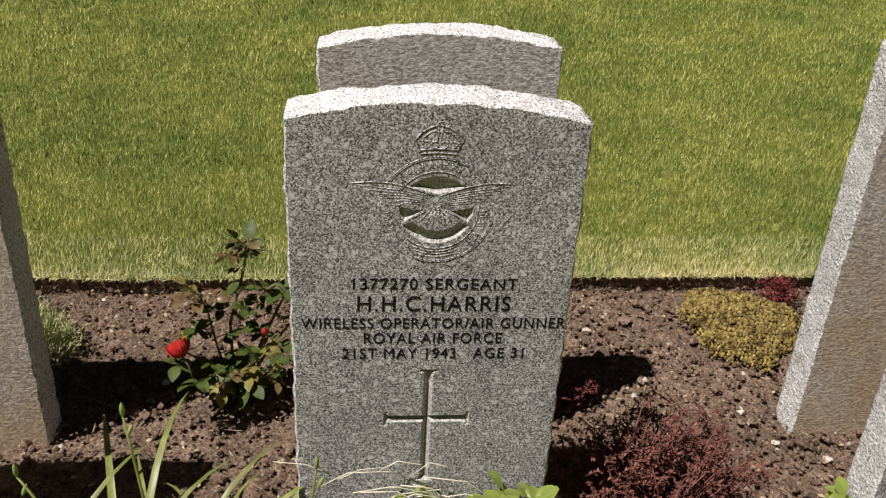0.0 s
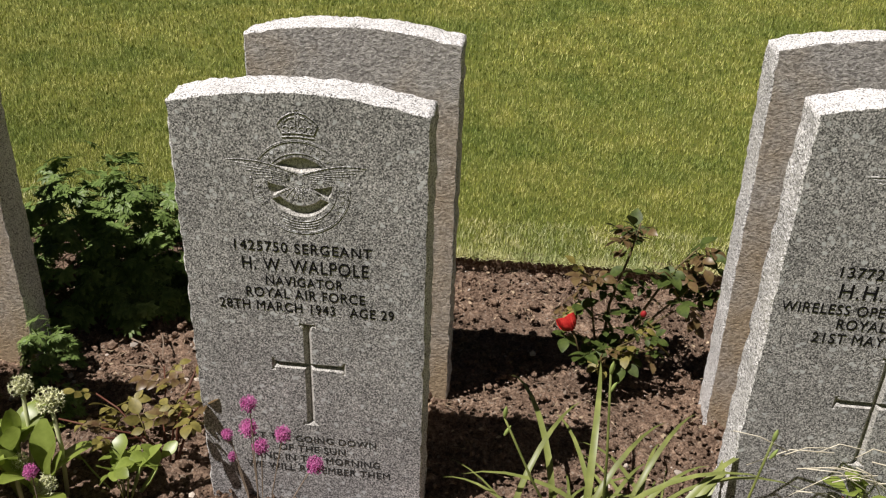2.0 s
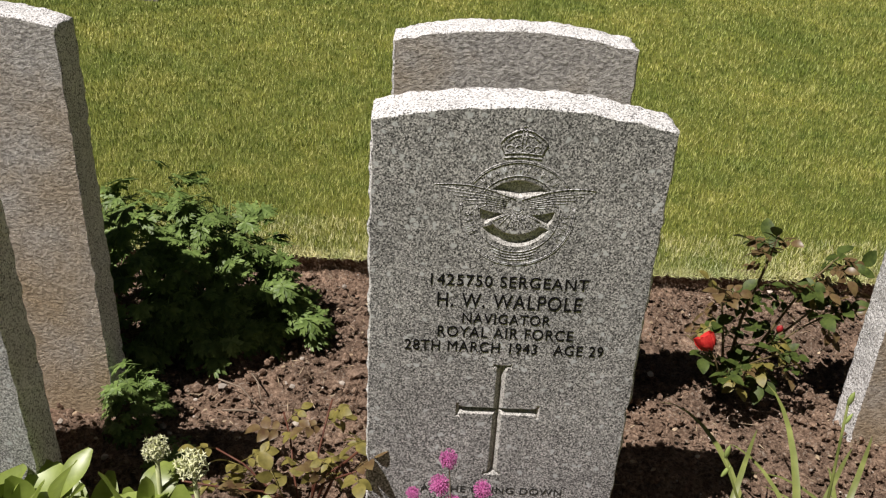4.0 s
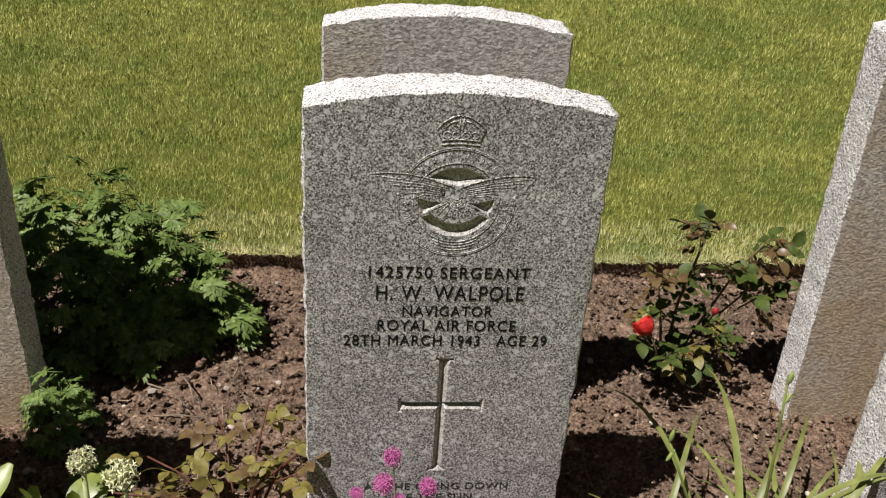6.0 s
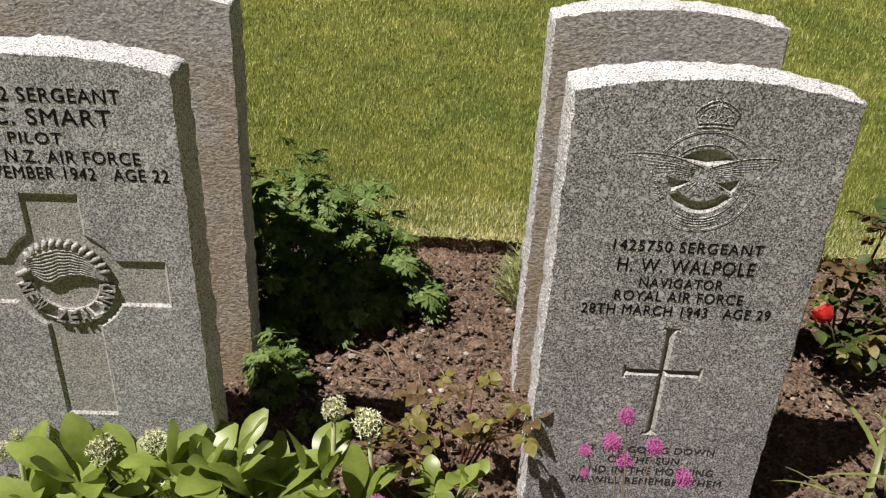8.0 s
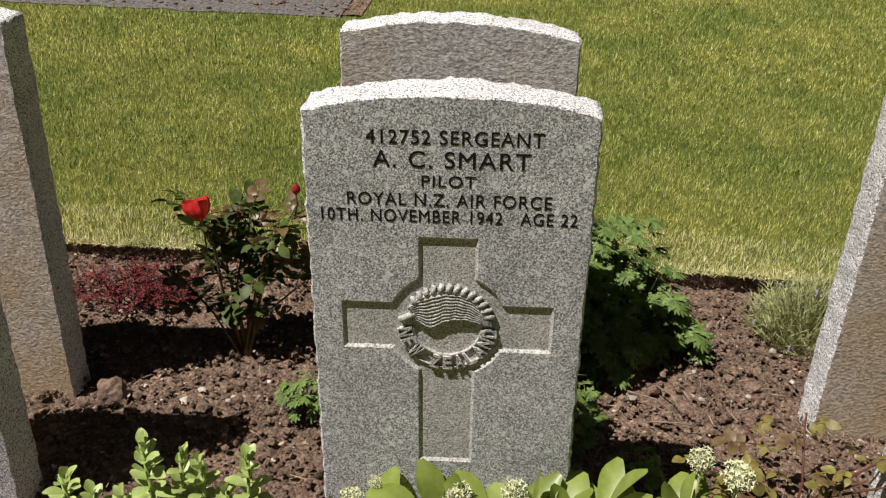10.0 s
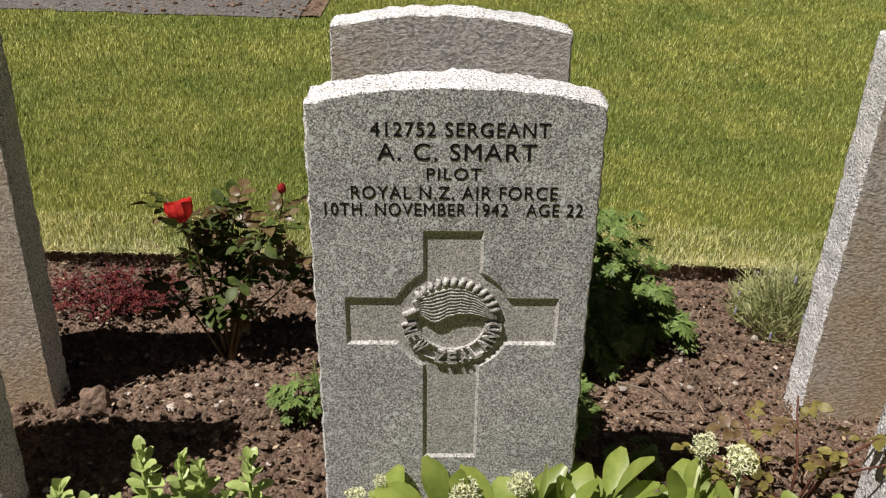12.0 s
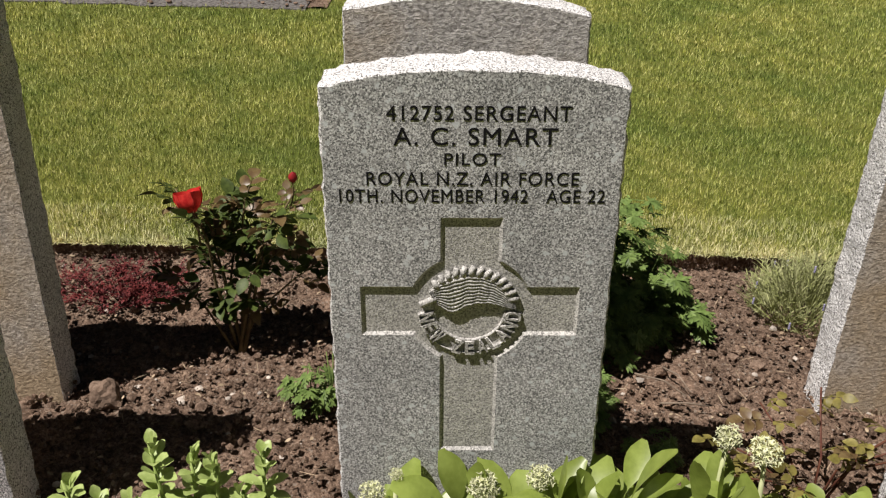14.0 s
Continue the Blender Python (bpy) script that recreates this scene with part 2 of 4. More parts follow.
# ---- mesh helpers ----
class Shape:
    """Points and faces gathered for one mesh."""

    def __init__(self):
        self.v, self.f = [], []

    def grid(self, rows, closed=False):
        """Joins rows of points, all of one length."""
        first, n = len(self.v), len(rows[0])
        for r in rows:
            self.v += [tuple(p) for p in r]
        for j in range(len(rows) - 1):
            for k in range(n if closed else n - 1):
                a, b = first + j * n + k, first + j * n + (k + 1) % n
                self.f.append((a, b, b + n, a + n))

    def tube(self, pts, r0, r1, sides=5):
        pts = [Vector(p) for p in pts]
        rows = []
        for i, p in enumerate(pts):
            along = (pts[min(i + 1, len(pts) - 1)] - pts[max(i - 1, 0)]).normalized()
            side = along.cross(Vector((0.31, 0.9, 0.2))).normalized()
            up = side.cross(along)
            r = r0 + (r1 - r0) * i / (len(pts) - 1)
            rows.append([p + r * (side * math.cos(a) + up * math.sin(a)) for a in (2 * math.pi * k / sides for k in range(sides))])
        first = len(self.v)
        self.grid(rows, True)
        self.f.append(tuple(range(first + sides - 1, first - 1, -1)))
        self.f.append(tuple(len(self.v) - sides + k for k in range(sides)))

    def ribbon(self, m, length, width, form, curl=0.0, fold=0.25, segs=6):
        """A leaf: width follows form(0..1), the midrib bends by curl radians, the halves fold up."""
        rows, p, a = [], Vector((0, 0, 0)), 0.0
        for i in range(segs + 1):
            s = i / segs
            w = width * form(s) / 2
            rows.append([m @ (p + Vector((-w, 0, w * fold))), m @ p, m @ (p + Vector((w, 0, w * fold)))])
            p = p + Vector((0, math.cos(a), math.sin(a))) * (length / segs)
            a -= curl / segs
        self.grid(rows)

    def blob(self, c, r, rng, rough=0.25, flat=1.0):
        """A small uneven lump of twenty faces."""
        base = [Vector(p).normalized() for p in ICO_V]
        n = len(self.v)
        self.v += [tuple(Vector(c) + Vector((p.x, p.y, p.z * flat)) * r * rng.uniform(1 - rough, 1 + rough)) for p in base]
        self.f += [tuple(n + i for i in f) for f in ICO_F]

    def mesh(self, name, *materials, smooth=True):
        me = bpy.data.meshes.new(name)
        me.from_pydata(self.v, [], self.f)
        for m in materials:
            me.materials.append(m)
        if smooth:
            me.polygons.foreach_set("use_smooth", [True] * len(me.polygons))
        me.update()
        return me


G = (1 + 5 ** 0.5) / 2
ICO_V = [(-1, G, 0), (1, G, 0), (-1, -G, 0), (1, -G, 0), (0, -1, G), (0, 1, G), (0, -1, -G), (0, 1, -G), (G, 0, -1), (G, 0, 1), (-G, 0, -1), (-G, 0, 1)]
ICO_F = [(0, 11, 5), (0, 5, 1), (0, 1, 7), (0, 7, 10), (0, 10, 11), (1, 5, 9), (5, 11, 4), (11, 10, 2), (10, 7, 6), (7, 1, 8),
         (3, 9, 4), (3, 4, 2), (3, 2, 6), (3, 6, 8), (3, 8, 9), (4, 9, 5), (2, 4, 11), (6, 2, 10), (8, 6, 7), (9, 8, 1)]


def thing(name, x, y, z, label, category, group=""):
    ob = new(name)
    ob.location = (x, y, z)
    ob.empty_display_size = 0.05
    return tagged(ob, label, category, group)


def part(name, me, parent, m=None, label=""):
    """Links a mesh as one part under a thing or a part; m is its pose there."""
    ob = new(name, me)
    ob.parent = parent
    if m is not None:
        ob.matrix_basis = m
    return tagged(ob, label)


def aim(x, y, z, az, lift, roll=0.0, size=1.0):
    """A pose whose +y points to azimuth az (degrees, 0 along +y) and is lifted by lift degrees."""
    return pose(x, y, z) @ pose(0, 0, 0, 0, 0, az) @ pose(0, 0, 0, lift) @ pose(0, 0, 0, 0, roll) @ Matrix.Scale(size, 4)


def lift_of(x, y):
    """The height of the loose soil."""
    n = noise.noise((x * 2.3, y * 2.3, 3.0)) * 0.014
    return n - 0.02 * max(0.0, (y - 1.75) / 0.22) + 0.01 * math.exp(-((y - 1.2) / 0.12) ** 2)


# ---- ground ----
FRONT, TURF_Z, ENDS = 0.55, 0.028, (-9.0, 7.5)


def edge_at(x):
    """Where the lawn's cut edge runs."""
    return np.interp(x, [-3.0, -2.1, -1.3, -0.6, 0.0, 1.6], [1.945, 1.958, 1.975, 1.945, 1.96, 1.98])


EDGE = 1.925


def make_ground():
    xs = [-400, -60, -20, ENDS[0] - 0.01] + list(np.arange(ENDS[0], -4.2, 0.4)) + list(np.arange(-4.2, 2.6, 0.02)) + list(np.arange(2.6, ENDS[1], 0.4)) + [ENDS[1] + 0.01, 20, 60, 400]
    s = Shape()
    rows = []
    for x in xs:
        inside = ENDS[0] <= x <= ENDS[1]
        n = 0.012 * noise.noise((x * 6, 0, 0)) + 0.006 * noise.noise((x * 31, 2, 0))
        low = (-0.05 if -3.09 < x < 1.74 else -0.004) if inside else TURF_Z
        n += float(edge_at(x)) - EDGE
        col = [(-400, TURF_Z), (-20, TURF_Z), (FRONT, TURF_Z), (FRONT + 0.03, low), (EDGE + n - 0.008, low), (EDGE + n + 0.004, (low + TURF_Z) / 2), (EDGE + n, TURF_Z - 0.006 if inside else TURF_Z), (EDGE + 0.03 + n, TURF_Z)]
        col += [(2.6, TURF_Z), (4.6, TURF_Z), (8, TURF_Z), (30, TURF_Z), (400, TURF_Z)]
        rows.append([(x, y, z) for y, z in col])
    s.grid(rows[::-1])
    me = s.mesh("ground", LAWN, SOIL, smooth=False)
    for p in me.polygons:
        if FRONT - 0.02 < p.center.y < edge_at(p.center.x) + 0.012:
            p.material_index = 1
    return tagged(new("ground", me), "mown green lawn with a cut edge along the flower bed", "lawn", kind="structure")


def make_bed():
    xs, ys = np.arange(-3.1, 1.75, 0.005), np.arange(0.8, EDGE + 0.1, 0.005)
    s = Shape()
    rows = []
    for x in xs:
        row = []
        for y in ys:
            z = lift_of(x, y) - (0.05 if y > edge_at(x) else 0.0)
            wx, wy = x + 0.012 * noise.noise((x * 30, y * 30, 5.0)), y + 0.012 * noise.noise((x * 30, y * 30, 8.0))
            d = noise.voronoi((wx * 34, wy * 34, 0.0))[0]
            a = min(0.5, d[1] - d[0]) * 2 * max(0.0, 0.5 + noise.noise((x * 9, y * 9, 2.0)))
            d = noise.voronoi((wx * 84, wy * 84, 3.0))[0]
            b = min(0.5, d[1] - d[0]) * 2
            c = noise.noise((x * 120, y * 120, 9.0))
            lump = noise.noise((x * 12, y * 12, 7.0))
            rough = 0.75 + 0.6 * noise.noise((x * 4, y * 4, 1.0))
            z += rough * (0.014 * a + 0.006 * b + 0.007 * c) + 0.016 * max(0.0, lump)
            row.append((x, y, z - 0.013))
        rows.append(row)
    s.grid(rows[::-1])
    ob = new("soil_bed", s.mesh("soil_bed", SOIL, smooth=True))
    return tagged(ob, "dry brown crumbly soil of a flower bed", "soil", kind="structure")


make_ground()
make_bed()
path_shape = Shape()
path_shape.grid([[(x, y, z) for y, z in ((4.8 + w, 0.0), (4.8 + w, 0.034), (4.85 + w, 0.04 + abs(w) * 0.1), (5.2, 0.046), (6.4, 0.046), (6.42, 0.0))] for x in np.arange(-2.46, -40.1, -0.06) for w in (0.06 * noise.noise((x * 5, 1.0, 0)) + 0.03 * noise.noise((x * 17, 4.0, 0)),)])
tagged(new("path", path_shape.mesh("path", ASPHALT, smooth=False)), "grey gravelled path ending beyond the lawn", "path", kind="structure")
verge_shape = Shape()
verge_shape.grid([[(x, y, 0.034 + 0.012 * abs(noise.noise((x * 14, y * 14, 0)))) for y in np.arange(4.85, 6.4, 0.04)] for x in np.arange(-2.35, -2.5, -0.03)])
tagged(new("soil_strip", verge_shape.mesh("soil_strip", SOIL)), "bare brown soil at the end of the path", "soil", kind="structure")


def scatter_blades(name, count, x0, x1, y0, y1, length, width, material, label, lean=0.9, seed=1, thin=None):
    """Grass blades, each one narrow face, leaning at random."""
    rng = np.random.default_rng(seed)
    x, y = rng.uniform(x0, x1, count), rng.uniform(y0, y1, count)
    if thin:
        y = y0 + (y1 - y0) * rng.random(count) ** thin
    y = y + (edge_at(x) - EDGE if y0 < 2 else 0)
    keep = ~((x < -2.34 + rng.uniform(-0.06, 0.06, count)) & (y > 4.79 + rng.uniform(-0.05, 0.05, count)))
    x, y = x[keep], y[keep]
    count = len(x)
    az, tilt = rng.uniform(0, 2 * np.pi, count), rng.normal(0, lean, count).clip(-1.5, 1.5)
    ln, wd = rng.uniform(*length, count), rng.uniform(*width, count)
    out = np.stack([np.cos(az), np.sin(az), 0 * az], 1)
    side = np.stack([-np.sin(az), np.cos(az), 0 * az], 1)
    up = np.array([0, 0, 1.0])
    root = np.stack([x, y, np.full(count, TURF_Z - 0.004)], 1)
    tip = root + ln[:, None] * (np.sin(tilt)[:, None] * out + np.cos(tilt)[:, None] * up)
    half = side * (wd / 2)[:, None]
    v = np.stack([root - half, root + half, tip], 1).reshape(-1, 3)
    me = bpy.data.meshes.new(name)
    me.vertices.add(len(v))
    me.vertices.foreach_set("co", v.ravel())
    me.loops.add(len(v))
    me.loops.foreach_set("vertex_index", np.arange(len(v)))
    me.polygons.add(count)
    me.polygons.foreach_set("loop_start", np.arange(count) * 3)
    me.update(calc_edges=True)
    me.materials.append(material)
    return tagged(new(name, me), label, "grass", kind="stuff")


scatter_blades("lawn_grass", 360000, -3.7, 2.0, EDGE + 0.005, 2.75, (0.011, 0.026), (0.0016, 0.003), BLADE, "short green lawn grass beside the flower bed", 1.5, 1)
scatter_blades("lawn_grass", 300000, -4.5, 2.7, 2.68, 3.75, (0.014, 0.03), (0.0022, 0.0038), BLADE, "short green lawn grass in the middle of the lawn", 1.7, 2)
scatter_blades("lawn_grass", 320000, -5.4, 4.0, 3.72, 6.3, (0.016, 0.036), (0.0032, 0.0055), BLADE, "short green lawn grass far off", 1.5, 3)
scatter_blades("edge_grass", 85000, -3.7, 2.0, EDGE - 0.02, EDGE + 0.2, (0.012, 0.03), (0.0015, 0.0028), STRAW, "dry yellow-green grass along the lawn edge", 1.45, 4, 1.5)


# ---- headstones ----
WIDE, THICK = 0.381, 0.076


def outline(top, rise, wide):
    """The stone's outline in x and z with its outward normals, from the left foot over the arch to the right foot."""
    h = wide / 2
    radius = (h * h + rise * rise) / (2 * rise)
    half = math.asin(h / radius)
    pts = [(-h, z, -1, 0) for z in np.linspace(-0.12, top, 78)[:-1]]
    pts += [(radius * math.sin(a), top + rise - radius + radius * math.cos(a), math.sin(a), math.cos(a)) for a in np.linspace(-half, half, 52)]
    pts += [(h, z, 1, 0) for z in np.linspace(top, -0.12, 78)[1:]]
    return pts


def body_mesh(top, rise, seed, face, back, cutters, wide=WIDE):
    """An upright slab with rock-dressed sides and top; the carved recesses are cut out of its face."""
    pts = outline(top, rise, wide)
    depth = [0, 0.004, 0.011, 0.022, 0.034, 0.046, 0.057, 0.066, 0.0725, THICK]
    bm = bmesh.new()
    rings = []
    for j, y in enumerate(depth):
        ring = []
        for i, (x, z, nx, nz) in enumerate(pts):
            edge = j in (0, len(depth) - 1)
            q = Vector((x * 1.0 + seed * 3.1, y, z))
            rag = 0.0030 * noise.noise(q * 38) + 0.0022 * noise.noise(q * 110)
            if edge:
                d = -0.0016 + 0.9 * rag - 0.004 * max(0.0, noise.noise(q * 23) - 0.38)
            else:
                d = 0.0012 + 1.1 * rag + 0.0018 * noise.noise(q * 210)
            ring.append(bm.verts.new((x + nx * d, y, z + nz * d)))
        rings.append(ring)
    bm.faces.new(rings[0])
    bm.faces.new(rings[-1][::-1]).material_index = 2
    n = len(pts)
    for a, b in zip(rings, rings[1:]):
        for i in range(n):
            f = bm.faces.new((a[(i + 1) % n], a[i], b[i], b[(i + 1) % n]))
            f.material_index, f.smooth = 1, True
    bmesh.ops.recalc_face_normals(bm, faces=bm.faces)
    me = bpy.data.meshes.new("body")
    bm.to_mesh(me)
    bm.free()
    for m in (face, GRANITE_ROUGH, back):
        me.materials.append(m)
    for c in cutters:
        me = carved(me, c)
    return me


def carved(me, cutter):
    """The mesh less the cutter."""
    a, b = new("blank", me), new("cutter", cutter)
    mod = a.modifiers.new("cut", "BOOLEAN")
    mod.operation, mod.solver, mod.object, mod.material_mode = "DIFFERENCE", "EXACT", b, "TRANSFER"
    done = bpy.data.meshes.new_from_object(a.evaluated_get(bpy.context.evaluated_depsgraph_get()))
    bpy.data.objects.remove(a)
    bpy.data.objects.remove(b)
    done.name = "body"
    return done


def inset(poly, d):
    """A polygon, counter-clockwise in x and z, drawn in by d."""
    out = []
    for i, p in enumerate(poly):
        a, b = Vector(poly[i - 1]), Vector(poly[(i + 1) % len(poly)])
        p = Vector(p)
        e1, e2 = (p - a).normalized(), (b - p).normalized()
        n1, n2 = Vector((-e1.y, e1.x)), Vector((-e2.y, e2.x))
        n = n1 + n2
        k = d / max(0.35, 1 + n1.dot(n2))
        out.append(p + n * k)
    return out


def cutter_mesh(poly, depth, slope):
    """A prism that widens outward, to sink a flat-floored recess with sloping sides."""
    bm = bmesh.new()
    lead = 0.002
    outer = [bm.verts.new((x, -lead, z)) for x, z in inset(poly, -slope * lead / depth)]
    inner = [bm.verts.new((x, depth, z)) for x, z in inset(poly, slope)]
    bm.faces.new(outer)
    bm.faces.new(inner[::-1])
    for i in range(len(poly)):
        k = (i + 1) % len(poly)
        bm.faces.new((outer[k], outer[i], inner[i], inner[k]))
    bmesh.ops.recalc_face_normals(bm, faces=bm.faces)
    me = bpy.data.meshes.new("cutter")
    bm.to_mesh(me)
    bm.free()
    me.materials.append(GRANITE_CUT)
    return me


def groove_mesh(x0, z0, x1, z1, half, depth):
    """A V-shaped groove between two points, with flared ends."""
    bm = bmesh.new()
    a, b = Vector((x0, z0)), Vector((x1, z1))
    u = (b - a).normalized()
    n = Vector((-u.y, u.x))
    lead = 0.002
    flare, run = half * 1.9, half * 2.0
    top = []
    for p in (a + n * flare, a + u * run * 0.5 + n * half * 1.15, a + u * run + n * half, b - u * run + n * half, b - u * run * 0.5 + n * half * 1.15, b + n * flare,
              b - n * flare, b - u * run * 0.5 - n * half * 1.15, b - u * run - n * half, a + u * run - n * half, a + u * run * 0.5 - n * half * 1.15, a - n * flare):
        top.append(p)
    rim = [bm.verts.new((p.x, -lead, p.y)) for p in top]
    lip = [bm.verts.new((p.x, 0.0, p.y)) for p in top]
    ka, kb = a + u * half * 0.9, b - u * half * 0.9
    r = [bm.verts.new((p.x, depth, p.y)) for p in (ka, a + u * run, b - u * run, kb)]
    bm.faces.new(rim)
    for i in range(12):
        k = (i + 1) % 12
        bm.faces.new((rim[k], rim[i], lip[i], lip[k]))
    for quad in ((lip[0], lip[1], r[0]), (lip[1], lip[2], r[1], r[0]), (lip[2], lip[3], r[2], r[1]), (lip[3], lip[4], r[3], r[2]), (lip[4], lip[5], r[3]), (lip[5], lip[6], r[3]),
                 (lip[6], lip[7], r[3]), (lip[7], lip[8], r[2], r[3]), (lip[8], lip[9], r[1], r[2]), (lip[9], lip[10], r[0], r[1]), (lip[10], lip[11], r[0]), (lip[11], lip[0], r[0])):
        bm.faces.new(quad)
    bmesh.ops.triangulate(bm, faces=bm.faces)
    bmesh.ops.recalc_face_normals(bm, faces=bm.faces)
    me = bpy.data.meshes.new("cutter")
    bm.to_mesh(me)
    bm.free()
    me.materials.append(GRANITE_CUT)
    return me


def letters(text, cx, wide, base, cap, spacing=1.12, thick=0.0007, material=None, weight=0.0):
    """A line of capitals, cx across, of the given width, foot height and letter height, on the face."""
    cu = bpy.data.curves.new("line", "FONT")
    cu.body, cu.space_character, cu.extrude, cu.offset = text, spacing, 0.02, weight
    ob = new("line", cu)
    me = bpy.data.meshes.new_from_object(ob.evaluated_get(bpy.context.evaluated_depsgraph_get()))
    bpy.data.objects.remove(ob)
    co = np.empty(len(me.vertices) * 3)
    me.vertices.foreach_get("co", co)
    co = co.reshape(-1, 3)
    lo, hi = co.min(0), co.max(0)
    tall = 0.70
    out = np.empty_like(co)
    out[:, 0] = (co[:, 0] - (lo[0] + hi[0]) / 2) * wide / (hi[0] - lo[0]) + cx
    out[:, 2] = co[:, 1] * cap / tall + base
    out[:, 1] = np.where(co[:, 2] > 0, -thick, thick)
    me.vertices.foreach_set("co", out.ravel())
    me.materials.clear()
    me.materials.append(material or LETTER)
    me.update()
    return me


def words(me, count):
    """The line's mesh parted at its widest gaps, one mesh a word."""
    spans = sorted((min(me.vertices[i].co.x for i in p.vertices), max(me.vertices[i].co.x for i in p.vertices)) for p in me.polygons)
    gaps, reach = [], spans[0][1]
    for lo, hi in spans:
        if lo > reach:
            gaps.append((lo - reach, (lo + reach) / 2))
        reach = max(reach, hi)
    cuts = [-9.0] + sorted(mid for _, mid in sorted(gaps)[-(count - 1):]) + [9.0] if count > 1 else [-9.0, 9.0]
    out = []
    for lo, hi in zip(cuts, cuts[1:]):
        s, index = Shape(), {}
        for p in me.polygons:
            if lo < p.center.x < hi:
                for i in p.vertices:
                    if i not in index:
                        index[i] = len(s.v)
                        s.v.append(tuple(me.vertices[i].co))
                s.f.append(tuple(index[i] for i in p.vertices))
        if s.f:
            out.append(s.mesh("inscription_word", me.materials[0], smooth=False))
    return out


def bead(s, pts, r=0.0007):
    """A fine carved line standing on the face; pts in x and z."""
    s.tube([(x, 0.0, z) for x, z in pts], r, r, 4)


def arc(cx, cz, r, a0, a1, n=24):
    return [(cx + r * math.cos(radians(a)), cz + r * math.sin(radians(a))) for a in np.linspace(a0, a1, n)]


def badge_cuts(cx, cz):
    """The sunk fields of a winged badge: above the wings, beside and below the tail."""
    lens = [(cx + x, cz + z) for x, z in ((-0.037, 0.0335), (-0.02, 0.029), (0.0, 0.0235), (0.02, 0.0275), (0.037, 0.0335), (0.024, 0.0425), (0.011, 0.0475), (0.0, 0.0488), (-0.011, 0.0475), (-0.024, 0.0425))]
    left = [(cx + x, cz + z) for x, z in ((-0.049, 0.0065), (-0.0475, -0.006), (-0.0415, -0.0165), (-0.0165, 0.0005), (-0.03, 0.0015))]
    right = [(cx - x, z) for x, z in ((p[0] - cx, p[1]) for p in left)][::-1]
    low = arc(cx, cz + 0.002, 0.049, 207, 333, 18) + arc(cx, cz + 0.012, 0.0405, 318, 222, 12)
    return [cutter_mesh(lens, 0.0065, 0.0042), cutter_mesh(left, 0.0055, 0.003), cutter_mesh(right, 0.0055, 0.003), cutter_mesh(low, 0.0062, 0.0045)]


def badge_parts(stone, cx, cz, face):
    ring = Shape()
    for r in (0.0745, 0.0725, 0.0545):
        bead(ring, arc(cx, cz, r, 33, 147))
        bead(ring, arc(cx, cz, r, 170, 370, 40))
    for a in list(range(46, 138, 9)) + list(range(182, 214, 8)) + list(range(328, 362, 8)):
        c, sn = math.cos(radians(a)), math.sin(radians(a))
        for off in (-1.6, 1.6):
            c2, s2 = math.cos(radians(a + off)), math.sin(radians(a + off))
            bead(ring, [(cx + 0.058 * c, cz + 0.058 * sn), (cx + 0.068 * c2, cz + 0.068 * s2)], 0.00045)
    for k in range(3):
        bead(ring, arc(cx, cz, 0.0585 + 0.004 * k, 240 + 4 * k, 300 - 4 * k, 12), 0.0006)
    part("badge_ring", ring.mesh("badge_ring", face), stone)
    eagle = Shape()
    for sx in (-1, 1):
        tip = 0.108 if sx < 0 else 0.098
        bead(eagle, [(cx + sx * x, cz + z) for x, z in ((0.004, 0.0215), (0.02, 0.0275), (0.04, 0.034), (0.062, 0.0385), (0.085, 0.0395), (tip, 0.038))], 0.0007)
        for k in range(6):
            f = k / 5
            bead(eagle, [(cx + sx * x, cz + z) for x, z in ((0.012 + 0.004 * f, 0.0205 - 0.012 * f), (0.045 - 0.004 * f, 0.0285 - 0.017 * f), (tip - 0.004 - 0.052 * f, 0.0355 - 0.029 * f))], 0.00042)
        for k in range(4):
            bead(eagle, [(cx + sx * (0.002 + 0.004 * k), cz - 0.001), (cx + sx * (0.004 + 0.009 * k), cz - 0.021 + 0.0012 * k * k)], 0.0006)
    for k in range(5):
        bead(eagle, arc(cx, cz + 0.012 - 0.0035 * k, 0.007, 200, 340, 7), 0.00042)
    part("badge_eagle", eagle.mesh("badge_eagle", face), stone)
    crown = Shape()
    for dz in (0.0, 0.0055):
        bead(crown, [(cx + x, cz + 0.0775 + dz + 0.0022 * math.cos(x * 60)) for x in np.linspace(-0.024, 0.024, 9)], 0.0009)
    for x in (-0.017, -0.006, 0.006, 0.017):
        bead(crown, arc(cx + x, cz + 0.0905, 0.0046, 0, 360, 9), 0.0007)
    for sx in (-1, 1):
        bead(crown, [(cx + sx * x, cz + z) for x, z in ((0.024, 0.084), (0.03, 0.097), (0.023, 0.106), (0.011, 0.1135), (0.001, 0.116))], 0.001)
        bead(crown, [(cx + sx * x, cz + z) for x, z in ((0.02, 0.1), (0.012, 0.107), (0.004, 0.109))], 0.0007)
        bead(crown, [(cx + sx * 0.0022, cz + 0.095), (cx + sx * 0.0022, cz + 0.114)], 0.0007)
    bead(crown, arc(cx, cz + 0.1175, 0.0032, 0, 360, 9), 0.0007)
    part("badge_crown", crown.mesh("badge_crown", face), stone)


